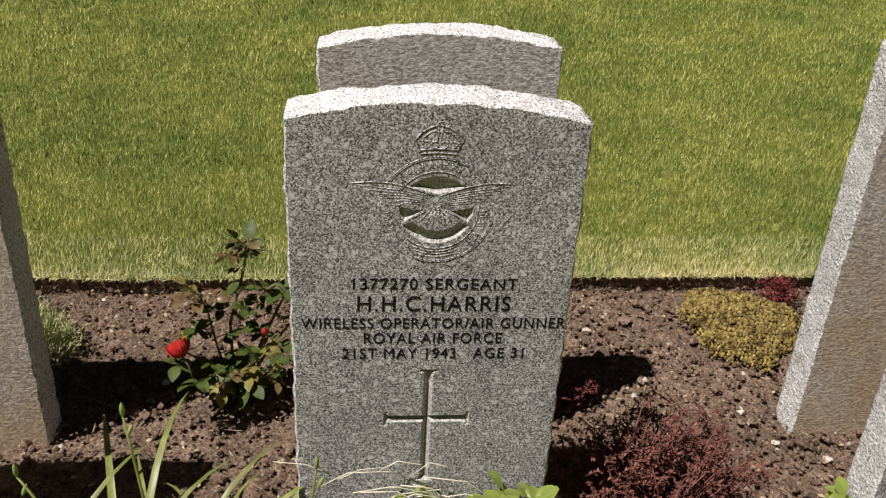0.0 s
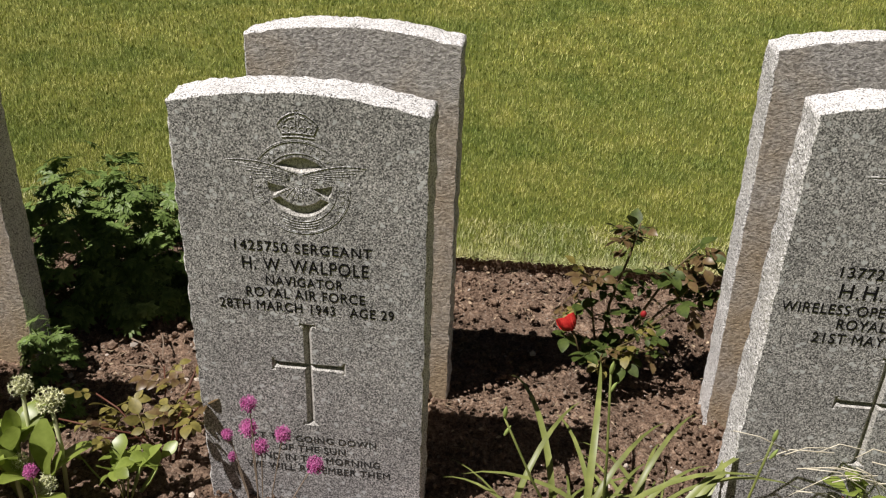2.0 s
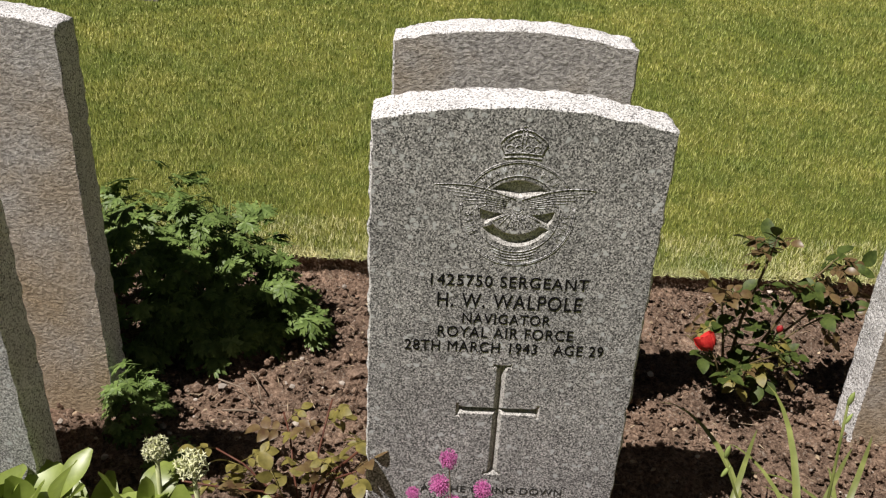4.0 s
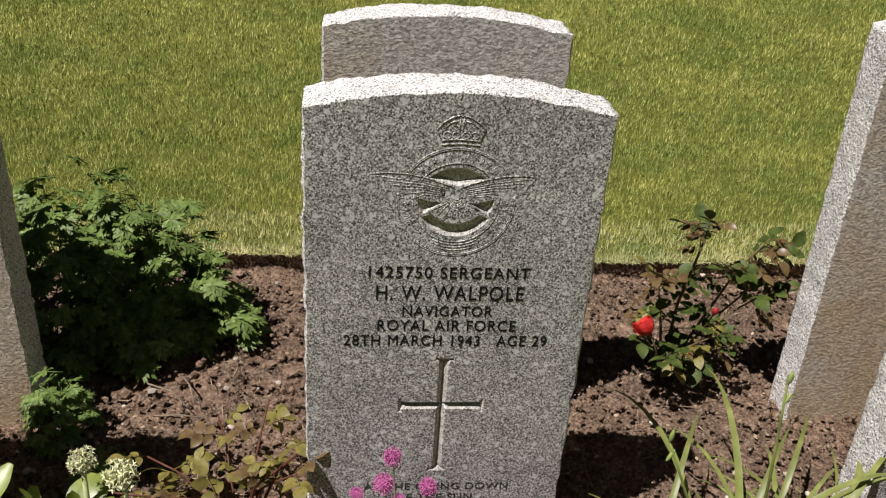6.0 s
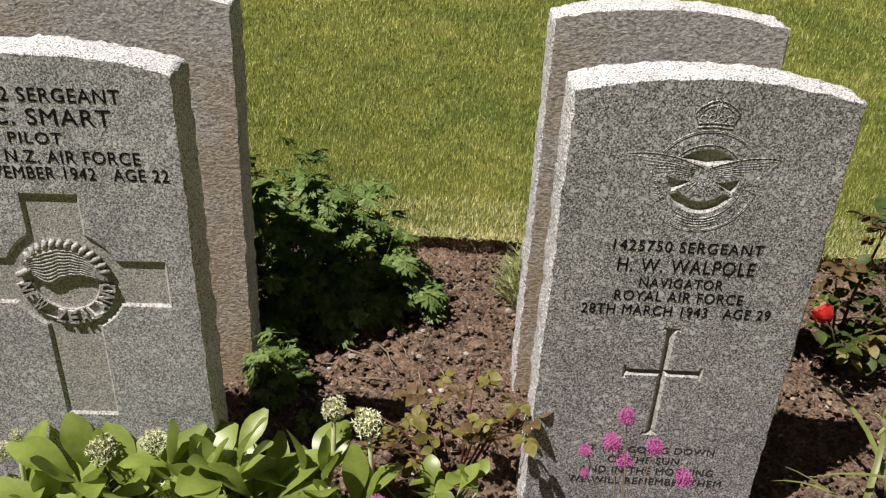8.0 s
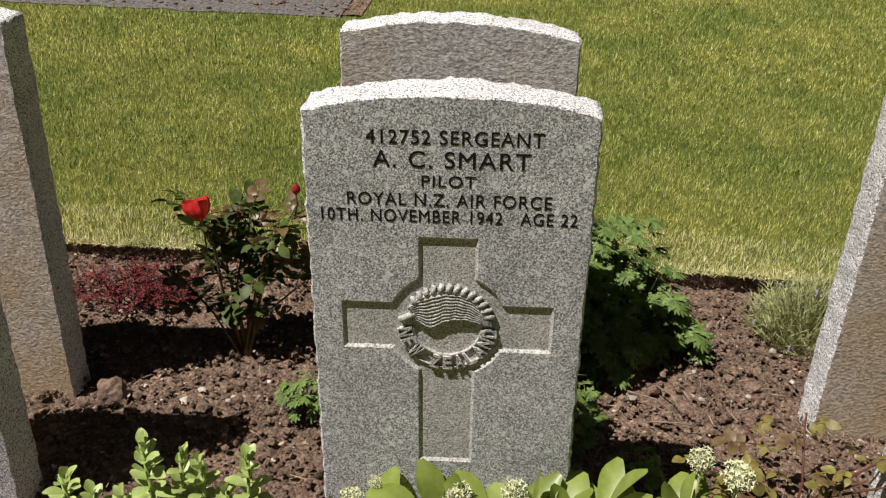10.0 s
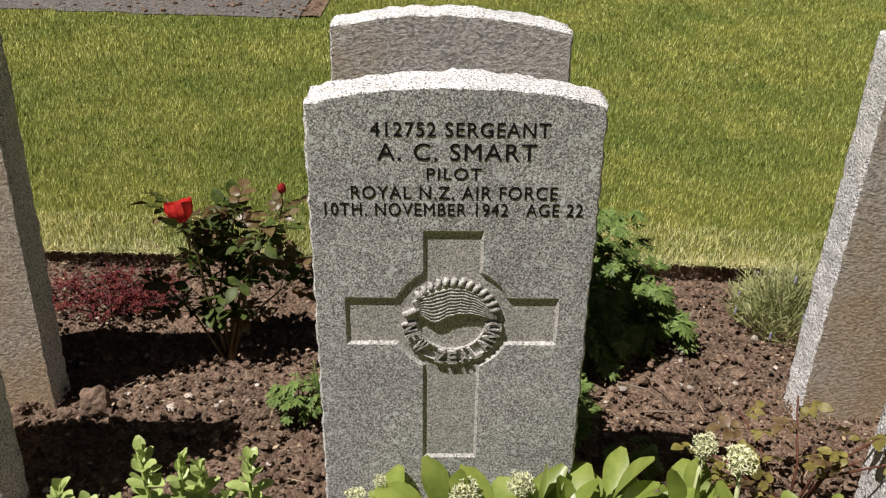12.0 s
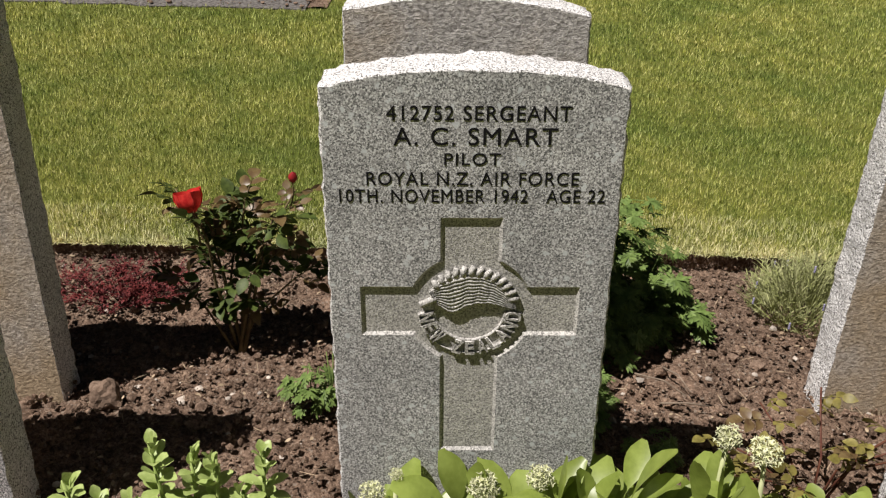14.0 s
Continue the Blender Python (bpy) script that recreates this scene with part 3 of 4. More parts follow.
def headstone(x, y, top, label, face, seed, cuts=(), turn=0.0, lean=0.0, wide=WIDE, rise=0.0235):
    stone = thing("headstone", x, y, 0, label, "headstone", "headstones in the flower bed")
    stone.rotation_euler = (0, radians(lean), radians(turn))
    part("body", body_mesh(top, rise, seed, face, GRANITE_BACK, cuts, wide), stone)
    return stone


def winged_stone(x, top, label, seed, lines, cross):
    cz = top - 0.121
    zc, up, down, arm = cross
    cuts = badge_cuts(0, cz) + [groove_mesh(0, zc - down, 0, zc + up, 0.0068, 0.008), groove_mesh(-arm, zc, arm, zc, 0.0062, 0.0075)]
    for s in (-1, 1):
        cuts += [groove_mesh(s * (arm - 0.002), zc - 0.0125, s * (arm - 0.002), zc + 0.0125, 0.0026, 0.003)]
        cuts += [groove_mesh(s * 0.001 - 0.0135, zc + up - 0.002, s * 0.001 + 0.0135, zc + up - 0.002, 0.0026, 0.003)] if s > 0 else [groove_mesh(-0.0135, zc - down + 0.002, 0.0135, zc - down + 0.002, 0.0026, 0.003)]
    stone = headstone(x, 1.0, top, label, GRANITE_DARK, seed, cuts)
    badge_parts(stone, 0, cz, GRANITE_DARK)
    for text, cx, wide, base, cap in lines:
        worn = cap < 0.015
        for word in words(letters(text, cx - x, wide, base, cap, material=WORN if worn else LETTER), len(text.split())):
            part("inscription_word", word, stone, None, "worn cut lettering" if worn else "black cut lettering")
    return stone


winged_stone(0.0855, 0.781, "speckled grey granite headstone with winged badge and thin cross", 1, [
    ("1377270 SERGEANT", 0.0895, 0.223, 0.543, 0.017), ("H.H.C.HARRIS", 0.089, 0.21, 0.5085, 0.024), ("WIRELESS OPERATOR/AIR GUNNER", 0.091, 0.366, 0.4805, 0.017),
    ("ROYAL AIR FORCE", 0.0895, 0.193, 0.456, 0.017), ("21ST MAY 1943   AGE 31", 0.091, 0.256, 0.4305, 0.017)], (0.322, 0.088, 0.119, 0.0625))
winged_stone(-0.8085, 0.739, "speckled dark grey granite headstone with winged badge and verse", 2, [
    ("1425750 SERGEANT", -0.8095, 0.213, 0.509, 0.017), ("H. W. WALPOLE", -0.807, 0.198, 0.4755, 0.022), ("NAVIGATOR", -0.809, 0.122, 0.45, 0.016),
    ("ROYAL AIR FORCE", -0.8085, 0.189, 0.4265, 0.017), ("28TH MARCH 1943   AGE 29", -0.808, 0.28, 0.402, 0.017), ("AT THE GOING DOWN", -0.8065, 0.219, 0.1385, 0.013),
    ("OF THE SUN", -0.8095, 0.117, 0.116, 0.014), ("AND IN THE MORNING", -0.801, 0.22, 0.0935, 0.014), ("WE WILL REMEMBER THEM", -0.8005, 0.255, 0.071, 0.014)], (0.298, 0.082, 0.122, 0.061))


def fern_cross_cut(cz):
    """The outline of a sunk cross whose arms run out of a disc."""
    w, arm, top, foot, lo, hi, r = 0.041, 0.1495, 0.5525, 0.167, 0.372, 0.4495, 0.087
    ang = lambda x, z: math.degrees(math.atan2(z, x))
    dx = lambda dz: math.sqrt(r * r - dz * dz)
    dz = math.sqrt(r * r - w * w)
    up, dn = hi - cz, lo - cz
    pts = [(arm, lo), (arm, hi)]
    pts += arc(0, cz, r, ang(dx(up), up), ang(w, dz), 7) + [(w, top), (-w, top)]
    pts += arc(0, cz, r, ang(-w, dz), ang(-dx(up), up), 7) + [(-arm, hi), (-arm, lo)]
    pts += arc(0, cz, r, ang(-dx(dn), dn) % 360, ang(-w, -dz) % 360, 7) + [(-w, foot), (w, foot)]
    pts += arc(0, cz, r, ang(w, -dz) % 360, ang(dx(dn), dn) % 360, 7)
    return cutter_mesh(pts, 0.0042, 0.0042)


def fern_stone(x, top, seed):
    cz = 0.412
    stone = headstone(x, 1.0, top, "pale grey granite headstone with sunk cross and fern badge", GRANITE_PALE, seed, [fern_cross_cut(cz)], 0.0, -1.3)
    for text, cx, wide, base, cap in [("412752 SERGEANT", -1.6865, 0.228, 0.6846, 0.019), ("A. C. SMART", -1.6902, 0.204, 0.6526, 0.023), ("PILOT", -1.6933, 0.071, 0.6262, 0.016),
                                      ("ROYAL N.Z. AIR FORCE", -1.6924, 0.27, 0.5987, 0.018), ("10TH. NOVEMBER 1942   AGE 22", -1.6925, 0.341, 0.5747, 0.018)]:
        for word in words(letters(text, cx - x, wide, base, cap), len(text.split())):
            part("inscription_word", word, stone, None, "black cut lettering")
    floor = 0.0042
    top_edge = [(0.064 * math.cos(radians(a)), 0.064 * math.sin(radians(a))) for a in np.linspace(152, 2, 40)]
    lx = np.linspace(-0.054, 0.064, 40)
    lz = np.interp(lx, [-0.054, -0.045, -0.033, -0.022, -0.01, 0.005, 0.025, 0.05, 0.064], [0.026, 0.008, -0.006, -0.013, -0.003, 0.004, 0.007, 0.004, 0.002])
    fern = Shape()
    rows = []
    for k in range(49):
        f = k / 48
        row = []
        for i, (a, bx, bz) in enumerate(zip(top_edge, lx, lz)):
            tooth = (0.0022 if i % 2 else -0.0022) * max(0.0, f - 0.75) * 4
            y = floor - 0.0062 * min(1.0, 5 * f + 0.15, 7 * (1 - f)) - 0.0011 * math.sin(k * 1.6 + 0.9 * math.sin(i * 1.3))
            row.append((a[0] + (bx - a[0]) * f, y, cz + a[1] + (bz + tooth - a[1]) * f))
        rows.append(row)
    fern.grid(rows)
    for a in np.linspace(140, 18, 13):
        c, sn = math.cos(radians(a)), math.sin(radians(a))
        fern.tube([(0.055 * c, 0.0015, cz + 0.055 * sn), (0.062 * c, -0.0005, cz + 0.062 * sn), (0.0685 * math.cos(radians(a - 3)), 0.002, cz + 0.0685 * math.sin(radians(a - 3)))], 0.0046, 0.0036, 7)
    part("fern_badge", fern.mesh("fern_badge", GRANITE_CUT), stone, None, "raised stone fern frond")
    bar = Shape()
    bar.tube([(-0.068, 0.0005, cz + 0.009), (-0.046, 0.0005, cz + 0.02)], 0.005, 0.0045, 8)
    part("fern_stem", bar.mesh("fern_stem", GRANITE_CUT), stone)
    ring = Shape()
    for r0, r1 in ((0.0475, 0.0515), (0.0695, 0.0715)):
        ring.grid([[(r0 * math.cos(a), floor, cz + r0 * math.sin(a)), (r0 * math.cos(a), 0.001, cz + r0 * math.sin(a)), (r1 * math.cos(a), 0.001, cz + r1 * math.sin(a)), (r1 * math.cos(a), floor, cz + r1 * math.sin(a))]
                   for a in np.linspace(math.pi * 1.02, math.pi * 1.98, 30)])
    part("badge_ring", ring.mesh("badge_ring", GRANITE_CUT), stone)
    for ch, a in zip("NEW ZEALAND", np.linspace(190, 352, 11)):
        if ch != " ":
            me = letters(ch, 0, 0.0135, -0.0105, 0.021, 1.0, 0.0035, GRANITE_CUT, 0.02)
            part("raised_letter", me, stone, pose(0.0605 * math.cos(radians(a)), 0.0015, cz + 0.0605 * math.sin(radians(a)), 0, -(a - 270), 0))
    return stone


fern_stone(-1.692, 0.7255, 3)
headstone(1.022, 1.0, 0.78, "speckled grey granite headstone at the end of the front row", GRANITE_DARK, 4)
headstone(-2.583, 1.0, 0.72, "speckled grey granite headstone beside the fleshy stonecrop", GRANITE_DARK, 5)
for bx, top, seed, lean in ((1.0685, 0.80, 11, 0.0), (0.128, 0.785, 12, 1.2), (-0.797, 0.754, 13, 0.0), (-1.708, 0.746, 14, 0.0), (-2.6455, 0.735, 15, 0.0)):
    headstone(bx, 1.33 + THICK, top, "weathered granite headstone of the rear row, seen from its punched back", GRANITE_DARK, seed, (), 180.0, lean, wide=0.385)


# ---- loose soil ----
def make_clods():
    rng = random.Random(21)
    s, chips = Shape(), Shape()
    for _ in range(30000):
        x, y = rng.uniform(-2.75, 1.3), rng.uniform(0.95, 1.95)
        r = 0.0014 + 0.0068 * rng.random() ** 6
        s.blob((x, y, lift_of(x, y) + rng.uniform(-0.002, 0.009) + r * 0.3), r, rng, 0.42, 0.8)
    for _ in range(420):
        x, y = rng.uniform(-3.0, 1.6), rng.uniform(0.95, 1.93)
        r = 0.002 + 0.007 * rng.random() ** 2.5
        chips.blob((x, y, lift_of(x, y) + 0.008 + r * 0.3), r, rng, 0.3, 0.6)
    for _ in range(1500):
        x, y = rng.uniform(-2.75, 1.4), rng.uniform(0.95, 1.93)
        r = 0.004 + 0.011 * rng.random() ** 2.2
        s.blob((x, y, lift_of(x, y) + 0.002 + r * 0.2), r, rng, 0.34, 0.7)
    tagged(new("soil_clods", s.mesh("soil_clods", CRUMB, smooth=False)), "small brown crumbs and clods of dry soil", "soil", kind="stuff")
    tagged(new("pebbles", chips.mesh("pebbles", STONE_CHIP, smooth=False)), "small pale pebbles lying in the soil", "pebbles", kind="stuff")


make_clods()


def make_path_litter():
    """Soil crumbs and gravel scattered along the path's end."""
    rng = random.Random(77)
    s = Shape()
    for _ in range(700):
        x, y = -2.38 - 1.6 * rng.random() ** 1.5, rng.uniform(4.8, 6.2)
        r = 0.004 + 0.016 * rng.random() ** 4
        s.blob((x, y, 0.046 + r * 0.2), r, rng, 0.4, 0.6)
    tagged(new("path_litter", s.mesh("path_litter", CLOD, smooth=False)), "dark crumbs of soil and gravel scattered on the path", "gravel", kind="stuff")


make_path_litter()


def make_bed_litter():
    """Bits of bark, dead leaf and straw strewn over the soil."""
    rng = random.Random(78)
    s = Shape()
    for _ in range(1700):
        x, y = rng.uniform(-2.75, 1.4), rng.uniform(0.95, 1.93)
        straw = rng.random() < 0.45
        size = rng.uniform(0.012, 0.045) if straw else rng.uniform(0.005, 0.014)
        m = aim(x, y, lift_of(x, y) + rng.uniform(0.006, 0.014), rng.uniform(0, 360), rng.uniform(-8, 14), rng.uniform(-25, 25))
        s.ribbon(m, size, 0.0018 if straw else size * 0.6, strap if straw else oval, rng.uniform(-0.5, 0.5), 0.2, 3)
    tagged(new("bed_litter", s.mesh("bed_litter", LITTER)), "bits of bark, straw and dead leaf strewn on the soil", "litter", kind="stuff")



def lump(name, x, y, r, material, label, category, seed, flat=0.7):
    """A single clod or stone: an uneven, faceted lump."""
    bm = bmesh.new()
    bmesh.ops.create_icosphere(bm, subdivisions=3 if r > 0.025 else 1, radius=r)
    stretch = 1.0 if r > 0.025 else 0.72 + 0.5 * abs(math.sin(seed * 2.1))
    for v in bm.verts:
        q = v.co / r
        k = 1 + 0.4 * noise.noise(q * 1.3 + Vector((seed, 0, 0))) + 0.2 * noise.noise(q * 3.7 + Vector((0, seed, 0)))
        v.co = Vector((v.co.x * k * stretch, v.co.y * k / stretch, v.co.z * k * flat))
    me = bpy.data.meshes.new(name)
    bm.to_mesh(me)
    bm.free()
    me.materials.append(material)
    ob = new(name, me)
    ob.location = (x, y, lift_of(x, y) + r * flat * 0.55)
    return tagged(ob, label, category, "stones in the flower bed" if category == "stone" else "")


lump("soil_clod", -2.37, 1.324, 0.03, CLOD, "fist-sized brown clod of dry soil beside a headstone", "clod", 3.0, 0.95)
for k, (x, y, r) in enumerate(((-2.347, 1.34, 0.010), (-2.226, 1.318, 0.011), (-2.203, 1.366, 0.009), (-2.131, 1.343, 0.007), (-2.319, 1.373, 0.008), (-1.064, 1.472, 0.016), (-1.106, 1.502, 0.012), (-0.97, 1.506, 0.007),
                               (-0.58, 1.314, 0.009), (-0.348, 1.314, 0.006), (-0.285, 1.385, 0.008), (-0.123, 1.587, 0.007), (0.826, 1.295, 0.009), (0.91, 1.245, 0.011), (0.796, 1.404, 0.012), (0.951, 1.146, 0.013), (0.536, 1.72, 0.012), (0.641, 1.768, 0.02))):
    lump("pebble", x, y, r, STONE_CHIP if k not in (5, 6, 17) else CLOD, "small pale pebble on dry soil" if k not in (5, 6, 17) else "brown stone on dry soil", "stone", k * 1.7, 0.5)


def stalk(name, pts, r, material, label):
    """A loose dry stalk or twig."""
    s = Shape()
    s.tube(pts, r, r * 0.6, 5)
    return tagged(new(name, s.mesh(name, material)), label, "twig", "dry stalks on the ground")


for pts in (((-1.335, 1.418, 0.02), (-1.283, 1.388, 0.025), (-1.247, 1.347, 0.018)), ((-1.306, 1.323, 0.018), (-1.253, 1.32, 0.022), (-1.211, 1.316, 0.018)), ((-1.272, 1.442, 0.02), (-1.251, 1.4, 0.03), (-1.237, 1.358, 0.02))):
    stalk("twig", pts, 0.002, TWIG, "broken brown twig lying on the soil")
straw_rng = random.Random(17)
for k in range(16):
    x0, z0 = straw_rng.uniform(-0.06, 0.12), straw_rng.uniform(0.17, 0.265)
    dx, dz = straw_rng.uniform(0.05, 0.13) * (1 if k % 3 else -1), straw_rng.uniform(-0.07, 0.03)
    y0 = straw_rng.uniform(0.945, 0.98)
    stalk("dry_stalk", ((x0, y0, z0), (x0 + dx * 0.5, y0 + 0.008, z0 + dz * 0.35 + 0.006), (x0 + dx, y0, z0 + dz)), 0.0011, DRY, "bleached dry grass stalk leaning on the headstone")


# ---- plants ----
def oval(s):
    return max(0.04, math.sin(math.pi * s ** 0.85)) ** 0.8


def paddle(s):
    return max(0.13, math.sin(math.pi * min(1.0, s ** 1.45)) ** 0.75 if s < 0.999 else 0.25)


def strap(s):
    return min(1.0, 0.7 + s) * (1 - s ** 2.6) + 0.02


make_bed_litter()


def leaf_mesh(name, length, width, form, material, curl=0.6, fold=0.25, segs=6):
    s = Shape()
    s.ribbon(Matrix(), length, width, form, curl, fold, segs)
    return s.mesh(name, material)


def spray_mesh(size, material, seed):
    """A compound rose leaf: a thin stalk with five toothed leaflets."""
    rng = random.Random(seed)
    s = Shape()
    s.tube([(0, 0, 0), (0, size * 0.6, size * 0.05), (0, size * 1.1, 0)], 0.0009, 0.0006, 4)
    for y, az, k in ((1.05, 0, 1.0), (0.8, 68, 0.85), (0.8, -68, 0.85), (0.45, 75, 0.65), (0.45, -75, 0.65)):
        m = pose(0, size * y, 0.0, rng.uniform(-22, 14), rng.uniform(-25, 25), az + rng.uniform(-10, 10))
        s.ribbon(m, size * 0.75 * k, size * 0.5 * k, oval, rng.uniform(0.2, 0.9), rng.uniform(0.05, 0.4), 6)
    return s.mesh("leaf", material)


ROSE_LEAVES = [spray_mesh(0.046, ROSE_LEAF, k) for k in range(3)] + [spray_mesh(0.04, ROSE_YOUNG, 5), spray_mesh(0.034, ROSE_YOUNG, 6), spray_mesh(0.04, ROSE_PALE, 7), spray_mesh(0.036, ROSE_PALE, 8)]


def bloom_mesh(r, material, seed):
    """A half-open rose: cupped petals in three turns round a rolled heart."""
    rng = random.Random(seed)
    s = Shape()
    for layer, (count, size, open_to) in enumerate(((3, 0.42, 74), (5, 0.72, 60), (6, 1.0, 40))):
        for k in range(count):
            az = 360 * k / count + layer * 33 + rng.uniform(-8, 8)
            rows = []
            for u in np.linspace(0, 1, 6):
                el = radians(-75 + (75 + open_to) * u)
                half = radians(13 + 25 * math.sin(math.pi * min(1.0, u * 0.72)))
                flare = size * r * (1 + 0.34 * u ** 3 * layer)
                row = []
                for v in np.linspace(-1, 1, 5):
                    a = radians(az) + v * half
                    d = flare * (1 + 0.09 * v * (1 if k % 2 else -1) + 0.1 * u * abs(v)) * (1 - 0.08 * rng.random())
                    row.append((d * math.cos(el) * math.cos(a), d * math.cos(el) * math.sin(a), d * math.sin(el) * 1.05 - 0.12 * r * u * abs(v)))
                rows.append(row)
            s.grid(rows)
    return s.mesh("bloom", material)


def bud_mesh(r, material):
    s = Shape()
    rows = []
    for u in np.linspace(0, 1, 7):
        w = r * max(0.08, math.sin(math.pi * (0.12 + 0.85 * u)) ** 0.8)
        rows.append([(w * math.cos(a), w * math.sin(a), 2.6 * r * u) for a in np.linspace(0, 2 * math.pi, 9)[:-1]])
    s.grid(rows, True)
    return s.mesh("bud", material)


def rose_bush(x, y, label, canes, leaves, choice, seed, cane_mat, blooms=(), buds=(), size=1.0, tips=0):
    """Thorny canes from one root, compound leaves up the canes, blooms and buds."""
    rng = random.Random(seed)
    z = lift_of(x, y)
    bush = thing("rose_bush", x, y, z, label, "rose bush")
    spots = []
    for dx, dy, h in canes:
        mid = (dx * 0.35 + rng.uniform(-0.015, 0.015), dy * 0.35 + rng.uniform(-0.015, 0.015), h * 0.5)
        pts = [Vector((0.01 * rng.uniform(-1, 1), 0.01 * rng.uniform(-1, 1), -0.02)), Vector(mid), Vector((dx * 0.7, dy * 0.7, h * 0.8)), Vector((dx, dy, h))]
        s = Shape()
        s.tube(pts, 0.0012 + 0.008 * min(0.38, h), 0.0016, 6)
        for k in range(7):
            f = rng.uniform(0.1, 0.9) * 3
            i = int(f)
            p = pts[i].lerp(pts[i + 1], f - i)
            a = rng.uniform(0, 6.28)
            s.tube([p, p + Vector((math.cos(a), math.sin(a), -0.3)) * 0.006], 0.0011, 0.0002, 3)
        part("cane", s.mesh("cane", cane_mat), bush)
        spots.append(pts)
    for k in range(leaves):
        pts = spots[k % len(spots)]
        f = (0.25 + 0.75 * rng.random() ** 0.8) * 2.99
        i = int(f)
        p = pts[i].lerp(pts[i + 1], f - i)
        kind = choice[rng.randrange(len(choice))]
        part("leaf", ROSE_LEAVES[kind], bush, aim(*p, rng.uniform(0, 360), rng.uniform(-18, 48), rng.uniform(-30, 30), size * rng.uniform(0.65, 1.15)))
    for pts in spots:
        for k in range(tips if pts[3].z > 0.2 else 0):
            p = pts[2].lerp(pts[3], rng.uniform(0.2, 1.0))
            part("leaf", ROSE_LEAVES[(3, 4, 3, 4)[k % 4]], bush, aim(*p, rng.uniform(0, 360), rng.uniform(-45, 40), rng.uniform(-40, 40), size * rng.uniform(0.8, 1.2)))
    for (bx, by, bz, r, tilt) in blooms:
        b = part("bloom", bloom_mesh(r, PETAL, seed + 3), bush, pose(bx - x, by - y, bz - z, tilt, tilt * 0.5, 20), "open scarlet rose")
        st = Shape()
        st.tube([(0, 0, -r * 0.8), (0.004, 0.004, -r * 2.2), (0.0, 0.01, -r * 4.5)], 0.002, 0.0018, 5)
        part("stem", st.mesh("stem", cane_mat), b)
    for (bx, by, bz, r) in buds:
        b = part("bud", bud_mesh(r, BUD), bush, pose(bx - x, by - y, bz - z, rng.uniform(-15, 15), rng.uniform(-15, 15), 0), "closed dark red rose bud")
        st = Shape()
        st.tube([(0, 0, 0.0), (0.003, 0.002, -0.03), (-0.002, 0.006, -0.07)], 0.0016, 0.0016, 5)
        part("stem", st.mesh("stem", cane_mat), b)
    return bush


rose_bush(-0.275, 1.485, "straggling rose bush with one scarlet bloom and bronze young leaves", [(0.045, 0.02, 0.37), (0.17, 0.01, 0.33), (0.21, 0.0, 0.27), (-0.06, 0.0, 0.26), (-0.12, -0.05, 0.17), (0.19, -0.01, 0.22), (0.07, -0.07, 0.15), (-0.03, -0.09, 0.12), (0.11, -0.05, 0.11)],
          66, (0, 1, 2, 0, 1, 5, 3, 0, 6), 31, CANE, [(-0.362, 1.405, 0.168, 0.0155, -35)], [(-0.205, 1.455, 0.17, 0.007)], 1.12, 5)
rose_bush(-2.156, 1.526, "rose bush with a round scarlet bloom and dark glossy leaves", [(-0.05, -0.05, 0.34), (-0.1, 0.01, 0.36), (0.04, -0.01, 0.36), (0.1, -0.03, 0.33), (0.14, -0.03, 0.38), (-0.16, 0.0, 0.2), (0.11, 0.03, 0.25), (0.0, 0.04, 0.28), (-0.05, 0.05, 0.24), (0.17, 0.02, 0.2)],
          84, (0, 1, 2, 0, 1, 2, 3, 4), 32, CANE, [(-2.21, 1.466, 0.354, 0.0195, -14)], [(-2.018, 1.486, 0.393, 0.009)], 1.15, 3)
rose_bush(-1.105, 1.075, "low rose shoots with yellowing leaves on red stems", [(0.15, -0.03, 0.22), (0.03, 0.12, 0.15), (-0.06, 0.14, 0.1), (-0.16, 0.05, 0.09), (-0.2, -0.02, 0.08), (0.06, -0.06, 0.16), (0.09, -0.08, 0.17), (-0.08, -0.08, 0.1)],
          32, (5, 6, 5, 6, 5, 3), 33, RED_CANE, (), (), 1.1)


def cut_leaf_mesh(size, seed):
    """A palmate leaf, deeply cut into narrow lobes."""
    rng = random.Random(seed)
    s = Shape()
    s.tube([(0, -size * 0.9, -size * 0.35), (0, 0, 0)], 0.0009, 0.0008, 3)
    for az in (-105, -62, -28, 0, 30, 64, 108):
        k = 1.0 - abs(az) / 260
        m = pose(0, 0, 0, rng.uniform(-14, 10), rng.uniform(-12, 12), az)
        s.ribbon(m, size * k, size * 0.26, oval, 0.5, 0.25, 4)
        for off, f in ((38, 0.45), (-38, 0.45), (30, 0.7)):
            s.ribbon(m @ pose(0, size * k * f, 0, -4, 0, off), size * k * 0.42, size * 0.17, oval, 0.4, 0.25, 3)
    return s.mesh("leaf", FEATHER)


CUT_LEAVES = [cut_leaf_mesh(0.03, 1), cut_leaf_mesh(0.026, 2), cut_leaf_mesh(0.034, 3)]


